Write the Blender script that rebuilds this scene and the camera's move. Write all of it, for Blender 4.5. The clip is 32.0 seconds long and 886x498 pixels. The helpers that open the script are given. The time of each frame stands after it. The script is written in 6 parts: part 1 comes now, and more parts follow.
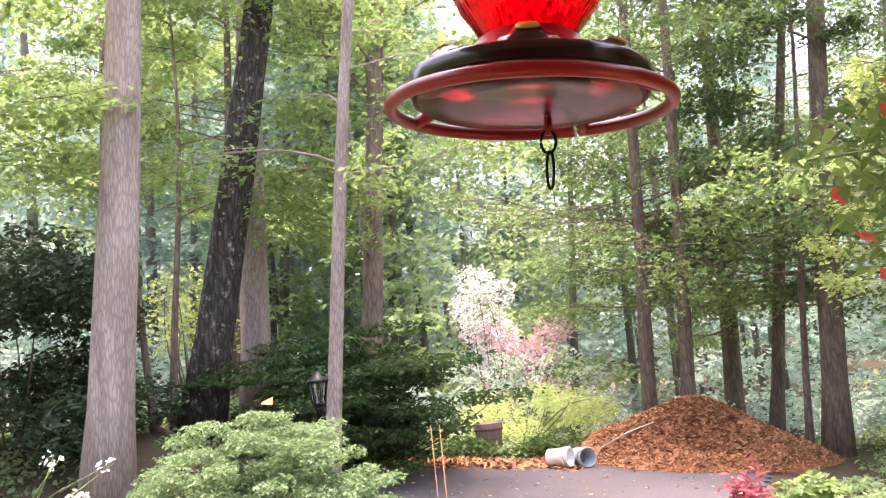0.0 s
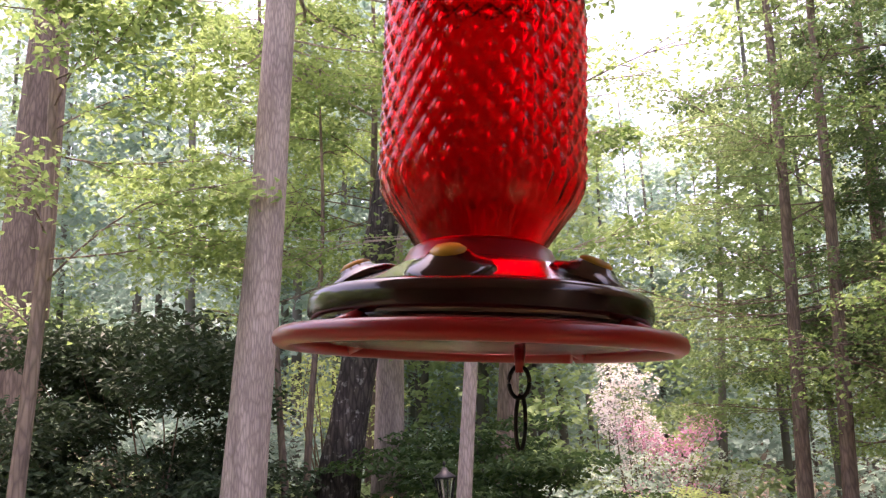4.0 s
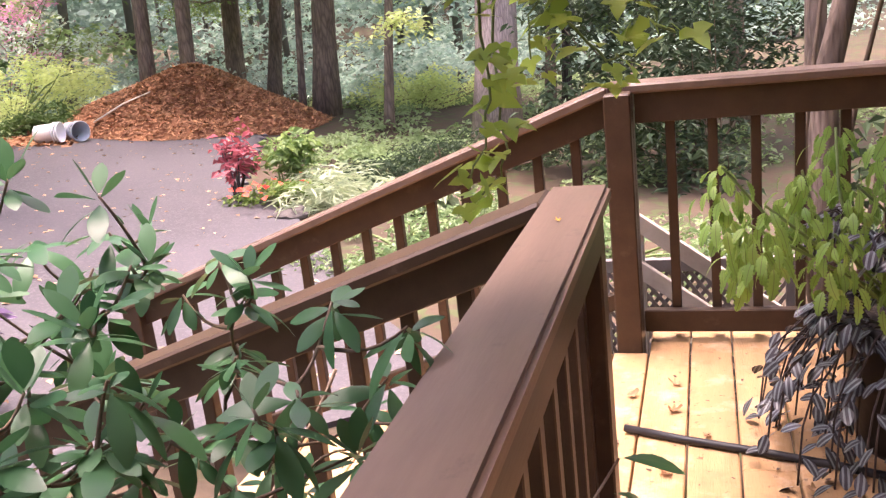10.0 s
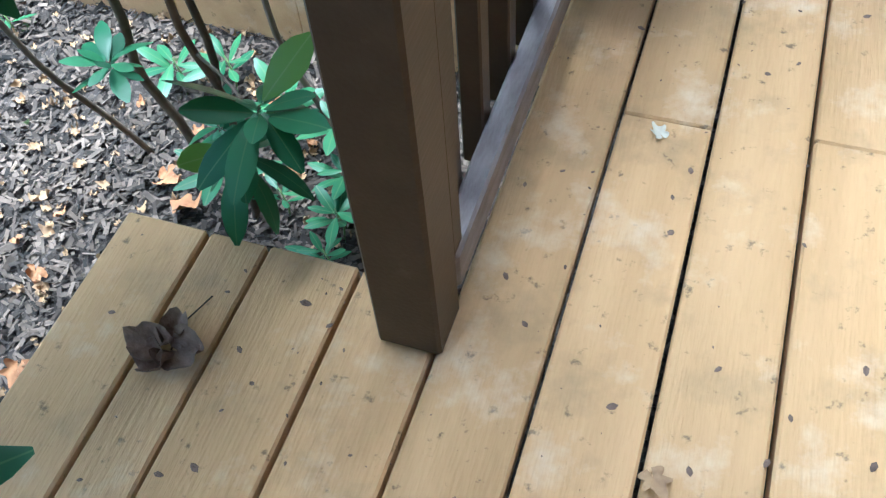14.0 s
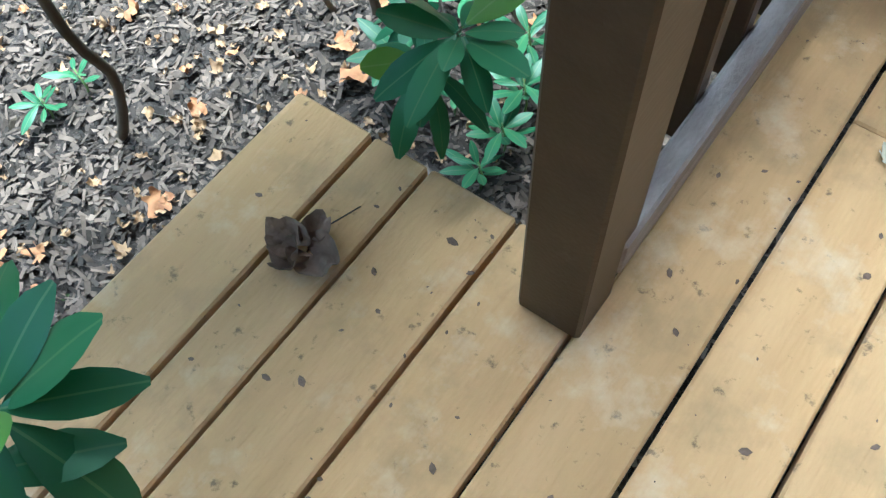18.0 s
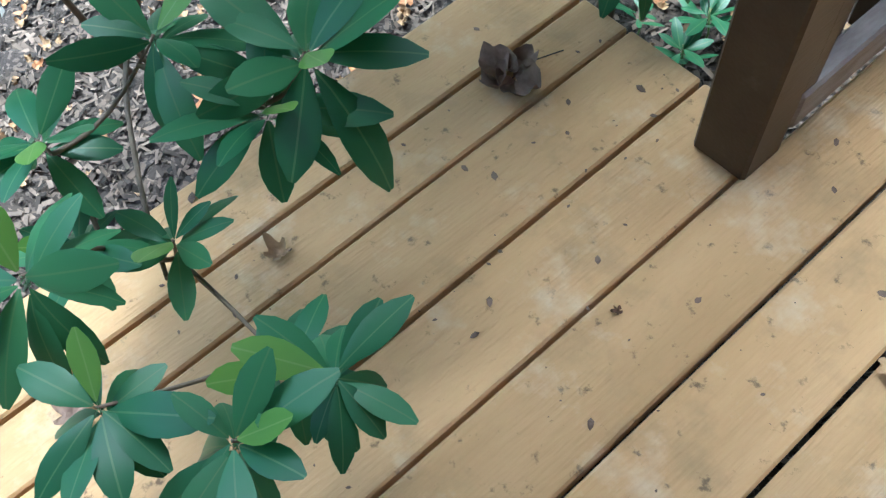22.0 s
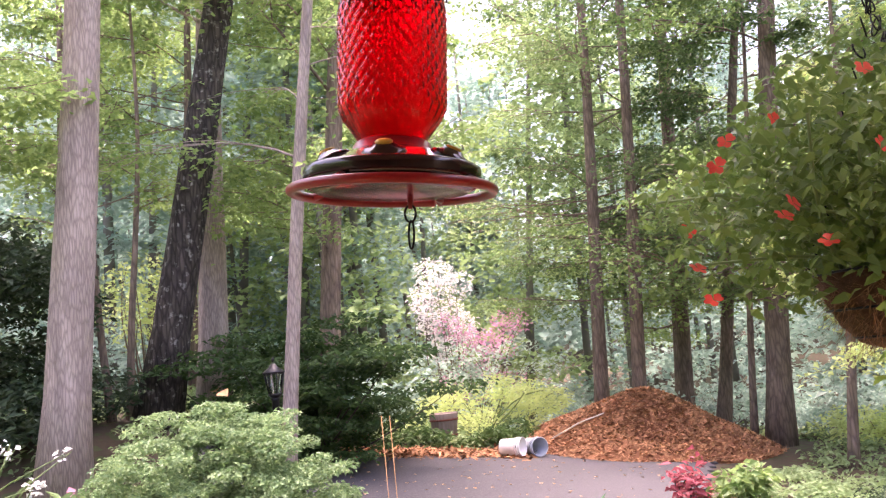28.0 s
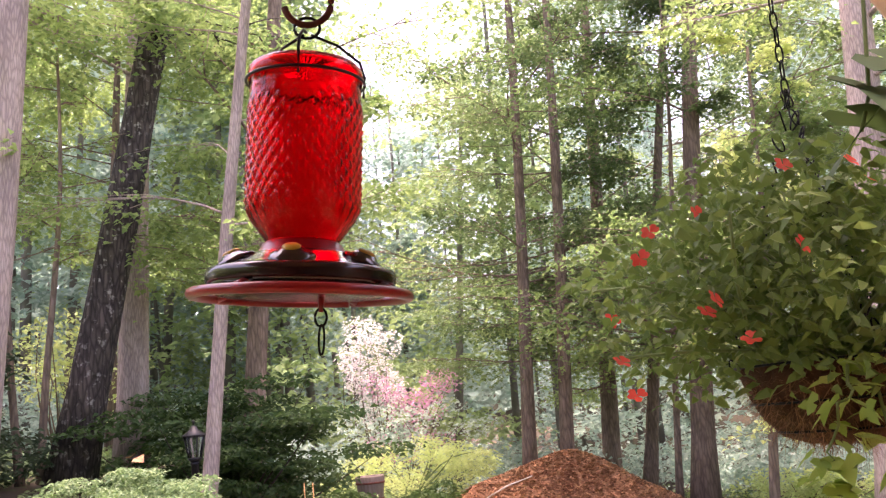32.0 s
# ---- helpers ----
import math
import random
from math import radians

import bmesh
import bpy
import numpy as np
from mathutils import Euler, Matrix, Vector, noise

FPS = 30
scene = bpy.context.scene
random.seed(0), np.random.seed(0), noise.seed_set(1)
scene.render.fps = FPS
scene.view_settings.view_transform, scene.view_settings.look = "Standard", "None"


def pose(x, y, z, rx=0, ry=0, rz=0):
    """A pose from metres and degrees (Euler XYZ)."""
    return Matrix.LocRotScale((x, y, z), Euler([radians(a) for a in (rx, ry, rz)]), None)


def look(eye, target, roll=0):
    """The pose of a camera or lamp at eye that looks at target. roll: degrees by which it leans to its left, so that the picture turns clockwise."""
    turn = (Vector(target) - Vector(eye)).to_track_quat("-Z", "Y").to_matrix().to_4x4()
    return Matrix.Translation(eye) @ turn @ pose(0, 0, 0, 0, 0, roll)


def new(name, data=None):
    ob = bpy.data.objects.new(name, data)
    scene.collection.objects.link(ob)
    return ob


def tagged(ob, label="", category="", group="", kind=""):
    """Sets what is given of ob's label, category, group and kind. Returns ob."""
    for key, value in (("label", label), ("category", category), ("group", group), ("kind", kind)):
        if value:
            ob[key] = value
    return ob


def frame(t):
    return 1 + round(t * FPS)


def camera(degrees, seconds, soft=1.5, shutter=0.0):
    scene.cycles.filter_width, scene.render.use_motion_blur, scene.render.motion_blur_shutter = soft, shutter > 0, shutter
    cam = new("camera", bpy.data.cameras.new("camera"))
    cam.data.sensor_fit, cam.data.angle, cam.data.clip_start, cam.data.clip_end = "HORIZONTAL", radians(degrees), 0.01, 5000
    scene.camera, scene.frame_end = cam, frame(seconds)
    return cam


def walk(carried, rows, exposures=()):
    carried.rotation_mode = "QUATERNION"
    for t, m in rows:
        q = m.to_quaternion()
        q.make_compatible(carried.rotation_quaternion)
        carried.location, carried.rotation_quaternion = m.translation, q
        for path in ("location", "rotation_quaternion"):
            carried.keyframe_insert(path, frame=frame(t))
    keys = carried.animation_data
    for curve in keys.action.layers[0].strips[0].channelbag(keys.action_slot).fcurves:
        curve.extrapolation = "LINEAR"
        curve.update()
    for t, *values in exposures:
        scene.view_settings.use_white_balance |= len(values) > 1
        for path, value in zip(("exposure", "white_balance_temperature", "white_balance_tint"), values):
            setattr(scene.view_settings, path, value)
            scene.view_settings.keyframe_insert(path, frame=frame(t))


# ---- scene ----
cam = camera(52.6, 32.0, soft=1.3)
PATH = [
    (0, (0.009, 0.09, 1.523), (-0.112, 2.067, 1.802), -5.9),
    (0.5, (0.021, 0.156, 1.57), (-0.227, 2.103, 1.955), -6.0),
    (1, (0.084, 0.157, 1.612), (-0.265, 2.063, 2.108), -6.0),
    (1.5, (0.122, 0.231, 1.643), (-0.308, 2.097, 2.218), -4.9),
    (2, (0.137, 0.269, 1.656), (-0.341, 2.107, 2.284), -4.3),
    (2.5, (0.144, 0.271, 1.657), (-0.365, 2.092, 2.308), -4.1),
    (4.5, (0.119, 0.25, 1.615), (-0.254, 2.162, 2.072), -3.2),
    (5, (0.123, 0.241, 1.575), (-0.168, 2.159, 2.058), -5.1),
    (5.5, (0.112, 0.233, 1.543), (-0.027, 2.182, 1.969), -5.2),
    (6, (0.107, 0.177, 1.518), (0.15, 2.15, 1.842), -6.5),
    (6.5, (0.098, 0.233, 1.503), (0.294, 2.213, 1.699), -6.8),
    (7, (0.123, 0.151, 1.501), (0.423, 2.127, 1.55), -6.3),
    (7.5, (0.165, 0.073, 1.498), (0.54, 2.035, 1.405), -5.9),
    (8, (0.208, 0.138, 1.479), (0.645, 2.079, 1.28), -6.3),
    (8.5, (0.244, 0.181, 1.43), (0.756, 2.094, 1.152), -5.9),
    (9, (0.26, 0.176, 1.42), (0.87, 2.048, 1.069), -6.1),
    (9.5, (0.274, 0.148, 1.413), (0.983, 1.967, 0.979), -6.4),
    (10, (0.295, 0.134, 1.389), (1.076, 1.893, 0.848), -6.5),
    (10.5, (0.283, 0.07, 1.365), (1.089, 1.771, 0.69), -6.5),
    (11, (0.279, 0.038, 1.317), (1.066, 1.684, 0.497), -6.0),
    (11.5, (0.288, 0.032, 1.282), (1.015, 1.623, 0.311), -6.0),
    (12, (0.315, 0.053, 1.236), (0.976, 1.567, 0.109), -5.5),
    (12.5, (0.33, 0.056, 1.197), (0.93, 1.475, -0.077), -5.5),
    (13, (0.33, 0.065, 1.154), (0.863, 1.381, -0.255), -5.4),
    (13.5, (0.301, 0.073, 1.118), (0.753, 1.286, -0.406), -5.6),
    (14, (0.275, 0.066, 1.086), (0.647, 1.198, -0.521), -5.7),
    (14.5, (0.26, 0.063, 1.08), (0.542, 1.117, -0.596), -7.0),
    (16.5, (0.235, 0.094, 1.049), (0.355, 1.032, -0.713), -6.8),
    (17, (0.245, 0.195, 1.051), (0.331, 1.129, -0.715), -6.6),
    (17.5, (0.258, 0.206, 1.076), (0.3, 1.201, -0.658), -6.1),
    (18, (0.269, 0.214, 1.07), (0.308, 1.194, -0.673), -3.5),
    (18.5, (0.239, 0.181, 1.064), (0.255, 1.197, -0.659), -2.3),
    (19, (0.233, 0.167, 1.081), (0.242, 1.254, -0.598), -1.5),
    (19.5, (0.227, 0.124, 1.1), (0.251, 1.242, -0.558), -1.2),
    (20, (0.164, 0.007, 1.108), (0.17, 1.105, -0.564), -2.2),
    (20.5, (0.198, -0.017, 1.096), (0.12, 0.99, -0.63), -5.2),
    (21, (0.194, -0.068, 1.082), (0.062, 0.886, -0.671), -5.8),
    (21.5, (0.189, -0.1, 1.084), (0.008, 0.851, -0.666), -6.3),
    (22, (0.176, -0.112, 1.09), (-0.045, 0.877, -0.634), -6.4),
    (22.5, (0.184, -0.119, 1.103), (-0.051, 0.988, -0.547), -5.6),
    (23, (0.174, -0.124, 1.117), (-0.02, 1.141, -0.42), -3.4),
    (23.5, (0.178, -0.106, 1.18), (0.002, 1.344, -0.186), -3.2),
    (24, (0.198, -0.141, 1.254), (-0.004, 1.505, 0.136), -1.8),
    (24.5, (0.194, -0.17, 1.361), (0.003, 1.586, 0.422), -1.2),
    (25, (0.159, -0.223, 1.404), (-0.004, 1.662, 0.756), -1.3),
    (25.5, (0.127, -0.239, 1.413), (-0.046, 1.715, 1.012), -2.3),
    (26, (0.162, -0.228, 1.458), (-0.009, 1.757, 1.253), -3.7),
    (26.5, (0.153, -0.196, 1.476), (0.001, 1.799, 1.435), -5.4),
    (28.5, (0.095, -0.134, 1.552), (0.089, 1.845, 1.842), -5.4),
    (29, (0.105, -0.121, 1.562), (0.131, 1.854, 1.875), -5.4),
    (29.5, (0.105, -0.124, 1.57), (0.156, 1.847, 1.908), -5.4),
    (30, (0.108, -0.112, 1.572), (0.181, 1.856, 1.919), -5.4),
    (30.5, (0.115, -0.114, 1.576), (0.204, 1.853, 1.928), -5.4),
    (31, (0.121, -0.109, 1.583), (0.227, 1.855, 1.944), -5.5),
    (31.5, (0.124, -0.107, 1.589), (0.241, 1.857, 1.951), -5.4),
    (32, (0.122, -0.111, 1.585), (0.247, 1.852, 1.945), -5.4),
]
EXPOSURES = [(0, 3.05, 6900, 34), (2, 2.2, 7000, 40), (4.5, 2.45, 7100, 42), (6, 2.7, 6800, 39), (7, 2.9, 6500, 33), (8, 2.8, 6300, 29), (9, 2.8, 6500, 31), (10, 2.7, 6800, 38), (11, 2.65, 5500, 14), (12, 2.7, 4700, -3), (13, 2.65, 4500, -6), (17, 2.7, 4500, -9), (19, 2.7, 4800, -12), (21, 2.5, 4700, -8), (23, 2.6, 4800, -7), (24, 2.5, 5500, 2), (25, 2.8, 6300, 18), (26, 2.97, 6500, 33), (29, 2.85, 6900, 41), (32, 2.8, 7100, 44)]
walk(cam, [(t, look(eye, target, roll)) for t, eye, target, roll in PATH], EXPOSURES)

# ---- light ----
world = bpy.data.worlds.new("world")
scene.world = world
world.use_nodes = True
wn = world.node_tree
wn.nodes.clear()
sky = wn.nodes.new("ShaderNodeTexSky")
sky.sky_type, sky.sun_disc = "NISHITA", False
sky.sun_elevation, sky.sun_rotation = radians(82), radians(-15)
sky.air_density, sky.dust_density, sky.ozone_density = 1.0, 6.0, 0.6
wbg = wn.nodes.new("ShaderNodeBackground")
wbg.inputs["Strength"].default_value = 0.15
wout = wn.nodes.new("ShaderNodeOutputWorld")
wn.links.new(sky.outputs[0], wbg.inputs[0])
wn.links.new(wbg.outputs[0], wout.inputs[0])
sun_data = bpy.data.lights.new("sun", "SUN")
sun_data.energy, sun_data.angle, sun_data.color = 1.3, radians(22), (1.0, 0.95, 0.86)
sun = new("sun", sun_data)
sun.matrix_world = look((-1.1, 6.2, 30), (0, 2, 0))

# ---- materials ----
def mat(name, base, dark=None, rough=0.7, scale=6.0, fine=60.0, bump=0.15, metal=0.0, stretch=(1, 1, 1), vary=0.25, island=False, spec=0.35, local=True):
    """Base colour broken up at two scales, with a fine relief; varied from piece to piece."""
    m = bpy.data.materials.new(name)
    m.use_nodes = True
    nt = m.node_tree
    n, l = nt.nodes, nt.links
    b = n["Principled BSDF"]
    b.inputs["Roughness"].default_value, b.inputs["Metallic"].default_value = rough, metal
    b.inputs["Specular IOR Level"].default_value = spec
    dark = dark or tuple(c * 0.55 for c in base)
    tc = n.new("ShaderNodeTexCoord")
    mp = n.new("ShaderNodeMapping")
    mp.inputs["Scale"].default_value = stretch
    l.new(tc.outputs["Object"], mp.inputs[0])
    big, small = n.new("ShaderNodeTexNoise"), n.new("ShaderNodeTexNoise")
    big.inputs["Scale"].default_value, small.inputs["Scale"].default_value = scale, fine
    big.inputs["Detail"].default_value = small.inputs["Detail"].default_value = 4
    l.new(mp.outputs[0], big.inputs[0]), l.new(mp.outputs[0], small.inputs[0])
    mix = n.new("ShaderNodeMix")
    mix.data_type = "RGBA"
    mix.inputs[6].default_value, mix.inputs[7].default_value = (*dark, 1), (*base, 1)
    add = n.new("ShaderNodeMath")
    add.operation = "MULTIPLY_ADD"
    add.inputs[1].default_value = 0.45
    l.new(small.outputs[0], add.inputs[0])
    rmp = n.new("ShaderNodeMapRange")
    rmp.inputs[1].default_value, rmp.inputs[2].default_value = 0.3, 0.7
    l.new(big.outputs[0], rmp.inputs[0])
    half = n.new("ShaderNodeMath")
    half.operation = "MULTIPLY"
    half.inputs[1].default_value = 0.75
    l.new(rmp.outputs[0], half.inputs[0])
    l.new(half.outputs[0], add.inputs[2])
    l.new(add.outputs[0], mix.inputs[0])
    hsv = n.new("ShaderNodeHueSaturation")
    l.new(mix.outputs[2], hsv.inputs["Color"])
    if island:
        g = n.new("ShaderNodeNewGeometry")
        rnd = g.outputs["Random Per Island"]
    else:
        g = n.new("ShaderNodeObjectInfo")
        rnd = g.outputs["Random"]
    vr = n.new("ShaderNodeMapRange")
    vr.inputs[3].default_value, vr.inputs[4].default_value = 1 - vary, 1 + vary
    l.new(rnd, vr.inputs[0])
    l.new(vr.outputs[0], hsv.inputs["Value"])
    l.new(hsv.outputs[0], b.inputs["Base Color"])
    if bump:
        bp = n.new("ShaderNodeBump")
        bp.inputs["Strength"].default_value, bp.inputs["Distance"].default_value = bump, 0.01
        l.new(small.outputs[0], bp.inputs["Height"])
        l.new(bp.outputs[0], b.inputs["Normal"])
    return m


def leafmat(name, a, c, rough=0.45, light=0.35, glow=1.6, spec=0.4):
    """Leaves: two greens from leaf to leaf, some light coming through."""
    m = bpy.data.materials.new(name)
    m.use_nodes = True
    nt = m.node_tree
    n, l = nt.nodes, nt.links
    b = n["Principled BSDF"]
    b.inputs["Roughness"].default_value, b.inputs["Specular IOR Level"].default_value = rough, spec
    g, o = n.new("ShaderNodeNewGeometry"), n.new("ShaderNodeObjectInfo")
    tc, ns = n.new("ShaderNodeTexCoord"), n.new("ShaderNodeTexNoise")
    ns.inputs["Scale"].default_value = 1.3
    l.new(tc.outputs["Object"], ns.inputs[0])
    s = n.new("ShaderNodeMath")
    s.operation = "ADD"
    l.new(g.outputs["Random Per Island"], s.inputs[0]), l.new(ns.outputs[0], s.inputs[1])
    s2 = n.new("ShaderNodeMath")
    s2.operation = "ADD"
    l.new(s.outputs[0], s2.inputs[0]), l.new(o.outputs["Random"], s2.inputs[1])
    r = n.new("ShaderNodeMapRange")
    r.inputs[1].default_value, r.inputs[2].default_value = 0.5, 2.0
    l.new(s2.outputs[0], r.inputs[0])
    mix = n.new("ShaderNodeMix")
    mix.data_type = "RGBA"
    mix.inputs[6].default_value, mix.inputs[7].default_value = (*a, 1), (*c, 1)
    l.new(r.outputs[0], mix.inputs[0])
    l.new(mix.outputs[2], b.inputs["Base Color"])
    t = n.new("ShaderNodeBsdfTranslucent")
    br = n.new("ShaderNodeHueSaturation")
    br.inputs["Value"].default_value, br.inputs["Hue"].default_value = glow, 0.492
    l.new(mix.outputs[2], br.inputs["Color"])
    l.new(br.outputs[0], t.inputs[0])
    ms = n.new("ShaderNodeMixShader")
    ms.inputs[0].default_value = light
    l.new(b.outputs[0], ms.inputs[1]), l.new(t.outputs[0], ms.inputs[2])
    l.new(ms.outputs[0], n["Material Output"].inputs[0])
    return m


def ground_mat(name, c1, c2, c3, s1, s2, rough=0.9, bump=0.5):
    """Loose ground in three colours, mottled at two scales."""
    m = mat(name, c1, c2, rough, s1, s2, bump, vary=0.0)
    n, l = m.node_tree.nodes, m.node_tree.links
    vo = n.new("ShaderNodeTexVoronoi")
    vo.inputs["Scale"].default_value = s2 * 0.6
    tc = n.new("ShaderNodeTexCoord")
    l.new(tc.outputs["Object"], vo.inputs[0])
    mx = n.new("ShaderNodeMix")
    mx.data_type = "RGBA"
    mx.inputs[7].default_value = (*c3, 1)
    th = n.new("ShaderNodeMapRange")
    th.inputs[1].default_value, th.inputs[2].default_value, th.inputs[4].default_value = 0.75, 0.8, 0.7
    sep = n.new("ShaderNodeSeparateColor")
    l.new(vo.outputs["Color"], sep.inputs[0])
    l.new(sep.outputs[0], th.inputs[0])
    l.new(th.outputs[0], mx.inputs[0])
    b = n["Principled BSDF"]
    old = b.inputs["Base Color"].links[0].from_socket
    l.new(old, mx.inputs[6])
    l.new(mx.outputs[2], b.inputs["Base Color"])
    return m


def furrow(m, scale, deep):
    """Upright furrows in bark: stretched cells darken and dent it."""
    n, l = m.node_tree.nodes, m.node_tree.links
    b = n["Principled BSDF"]
    mp = next(q for q in n if q.type == "MAPPING")
    vo = n.new("ShaderNodeTexVoronoi")
    vo.feature = "DISTANCE_TO_EDGE"
    vo.inputs["Scale"].default_value = scale
    l.new(mp.outputs[0], vo.inputs[0])
    r = n.new("ShaderNodeMapRange")
    r.inputs[1].default_value, r.inputs[2].default_value, r.inputs[3].default_value = 0.0, 0.25, deep
    l.new(vo.outputs["Distance"], r.inputs[0])
    mx = n.new("ShaderNodeMix")
    mx.data_type, mx.blend_type = "RGBA", "MULTIPLY"
    mx.inputs[0].default_value = 1
    l.new(b.inputs["Base Color"].links[0].from_socket, mx.inputs[6])
    l.new(r.outputs[0], mx.inputs[7])
    l.new(mx.outputs[2], b.inputs["Base Color"])
    return m


DECK = mat("deck_stain", (0.55, 0.345, 0.17), (0.4, 0.24, 0.11), 0.62, 2.2, 42.0, 0.3, stretch=(0.5, 5, 5), vary=0.1, spec=0.15)
def stain(m, colour, scale, lo, hi, most):
    """Soft blotches of another colour, such as mildew on boards."""
    n, l = m.node_tree.nodes, m.node_tree.links
    b = n["Principled BSDF"]
    g = n.new("ShaderNodeNewGeometry")
    ns = n.new("ShaderNodeTexNoise")
    ns.inputs["Scale"].default_value, ns.inputs["Detail"].default_value, ns.inputs["Roughness"].default_value = scale, 6, 0.65
    l.new(g.outputs["Position"], ns.inputs[0])
    r = n.new("ShaderNodeMapRange")
    r.inputs[1].default_value, r.inputs[2].default_value, r.inputs[4].default_value = lo, hi, most
    l.new(ns.outputs[0], r.inputs[0])
    mx = n.new("ShaderNodeMix")
    mx.data_type = "RGBA"
    mx.inputs[7].default_value = (*colour, 1)
    l.new(r.outputs[0], mx.inputs[0])
    l.new(b.inputs["Base Color"].links[0].from_socket, mx.inputs[6])
    l.new(mx.outputs[2], b.inputs["Base Color"])
    return m


stain(DECK, (0.17, 0.125, 0.075), 6.0, 0.52, 0.72, 0.42)
stain(DECK, (0.055, 0.04, 0.03), 30.0, 0.61, 0.69, 0.7)
stain(DECK, (0.66, 0.52, 0.38), 7.0, 0.54, 0.72, 0.55)
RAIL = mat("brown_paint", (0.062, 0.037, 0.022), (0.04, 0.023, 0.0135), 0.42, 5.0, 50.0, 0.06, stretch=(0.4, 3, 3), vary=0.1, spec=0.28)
BARKG = mat("grey_bark", (0.47, 0.385, 0.34), (0.27, 0.215, 0.19), 0.95, 7.0, 44.0, 2.0, stretch=(1, 1, 0.15), vary=0.06)
BARKD = mat("dark_bark", (0.12, 0.1, 0.088), (0.024, 0.02, 0.018), 0.95, 9.0, 26.0, 2.5, stretch=(1, 1, 0.2), vary=0.12)
stain(BARKD, (0.34, 0.34, 0.31), 10.0, 0.57, 0.64, 0.75)
BARKM = mat("brown_bark", (0.3, 0.225, 0.18), (0.12, 0.09, 0.07), 0.95, 9.0, 30.0, 2.5, stretch=(1, 1, 0.18), vary=0.15)
# Paler brown for cap boards and the outer stair handrail.
CAP = mat("pale_brown_paint", (0.16, 0.108, 0.08), (0.105, 0.068, 0.05), 0.42, 5.0, 50.0, 0.07, stretch=(0.4, 3, 3), vary=0.06, spec=0.32)
stain(CAP, (0.06, 0.04, 0.03), 16.0, 0.6, 0.72, 0.5)
stain(RAIL, (0.2, 0.15, 0.12), 14.0, 0.6, 0.8, 0.25)
for bark_, sc, dp in ((BARKG, 34.0, 0.62), (BARKD, 16.0, 0.35), (BARKM, 18.0, 0.6)):
    furrow(bark_, sc, dp)
ASPHALT = ground_mat("asphalt", (0.074, 0.069, 0.074), (0.05, 0.047, 0.05), (0.095, 0.087, 0.091), 0.7, 90.0, 0.85, 0.3)
EARTH = ground_mat("forest_floor", (0.085, 0.056, 0.035), (0.035, 0.03, 0.018), (0.05, 0.08, 0.022), 0.9, 14.0)
MULCH = ground_mat("mulch_bed", (0.05, 0.037, 0.03), (0.02, 0.015, 0.012), (0.12, 0.09, 0.075), 9.0, 190.0)
CHIPPILE = ground_mat("wood_chips", (0.25, 0.105, 0.045), (0.12, 0.045, 0.02), (0.33, 0.17, 0.08), 2.0, 40.0)
CHIP = mat("chip", (0.46, 0.235, 0.115), (0.2, 0.085, 0.04), 0.85, 9, 60, 0.1, island=True, vary=0.5)
MULCHBIT = mat("mulch_bit", (0.13, 0.095, 0.073), (0.017, 0.012, 0.009), 0.9, 9, 60, 0.1, island=True, vary=0.85)
STONE = mat("flagstone", (0.135, 0.126, 0.112), (0.075, 0.071, 0.061), 0.85, 3.0, 45.0, 0.4, vary=0.2)
stain(STONE, (0.1, 0.115, 0.05), 5.0, 0.5, 0.66, 0.6)
# Far trunks are pale and flat: haze put into the bark colour.
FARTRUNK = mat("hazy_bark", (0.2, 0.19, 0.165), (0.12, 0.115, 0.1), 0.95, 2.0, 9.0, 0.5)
DRYLEAF = mat("dry_leaf", (0.4, 0.195, 0.085), (0.17, 0.068, 0.03), 0.75, 22, 90, 0.3, vary=0.4, island=True)
TANLEAF = mat("tan_leaf", (0.42, 0.27, 0.14), (0.2, 0.11, 0.06), 0.75, 25, 90, 0.3, vary=0.35)
LITTER = mat("pale_litter", (0.5, 0.33, 0.19), (0.3, 0.15, 0.07), 0.8, 9, 60, 0.1, island=True, vary=0.6)
DEADLEAF = mat("dead_leaf", (0.23, 0.15, 0.11), (0.08, 0.05, 0.037), 0.85, 30, 90, 0.5)
IVORY = mat("pale_chip", (0.72, 0.66, 0.55), (0.5, 0.43, 0.33), 0.7, 30, 90, 0.2)
WHITEP = mat("white_plastic", (0.86, 0.86, 0.84), (0.74, 0.74, 0.72), 0.4, 5, 40, 0.05)
GREYP = mat("grey_plastic", (0.36, 0.38, 0.42), (0.28, 0.3, 0.33), 0.45, 5, 40, 0.05)
BLACKM = mat("black_metal", (0.02, 0.02, 0.022), (0.012, 0.012, 0.013), 0.45, 10, 60, 0.05, metal=0.6)
BLACKR = mat("black_rubber", (0.018, 0.018, 0.02), None, 0.5, 10, 60, 0.05)
BLUEH = mat("blue_hose", (0.03, 0.1, 0.36), None, 0.45, 10, 60, 0.0)
TWINE = mat("orange_twine", (0.4, 0.22, 0.09), None, 0.8, 10, 60, 0.0)
COCO = mat("coco_fibre", (0.15, 0.07, 0.035), (0.04, 0.018, 0.01), 0.95, 8, 70, 1.0, vary=0.1)
FIBRE = mat("fibre_strand", (0.3, 0.16, 0.08), (0.12, 0.06, 0.03), 0.9, 8, 70, 0.0, island=True, vary=0.4)
TERRA = mat("terracotta", (0.42, 0.16, 0.08), (0.26, 0.1, 0.05), 0.8, 7, 40, 0.2)
BARREL = mat("weathered_planter", (0.23, 0.17, 0.14), (0.14, 0.1, 0.08), 0.8, 7, 40, 0.2, stretch=(4, 4, 0.7))
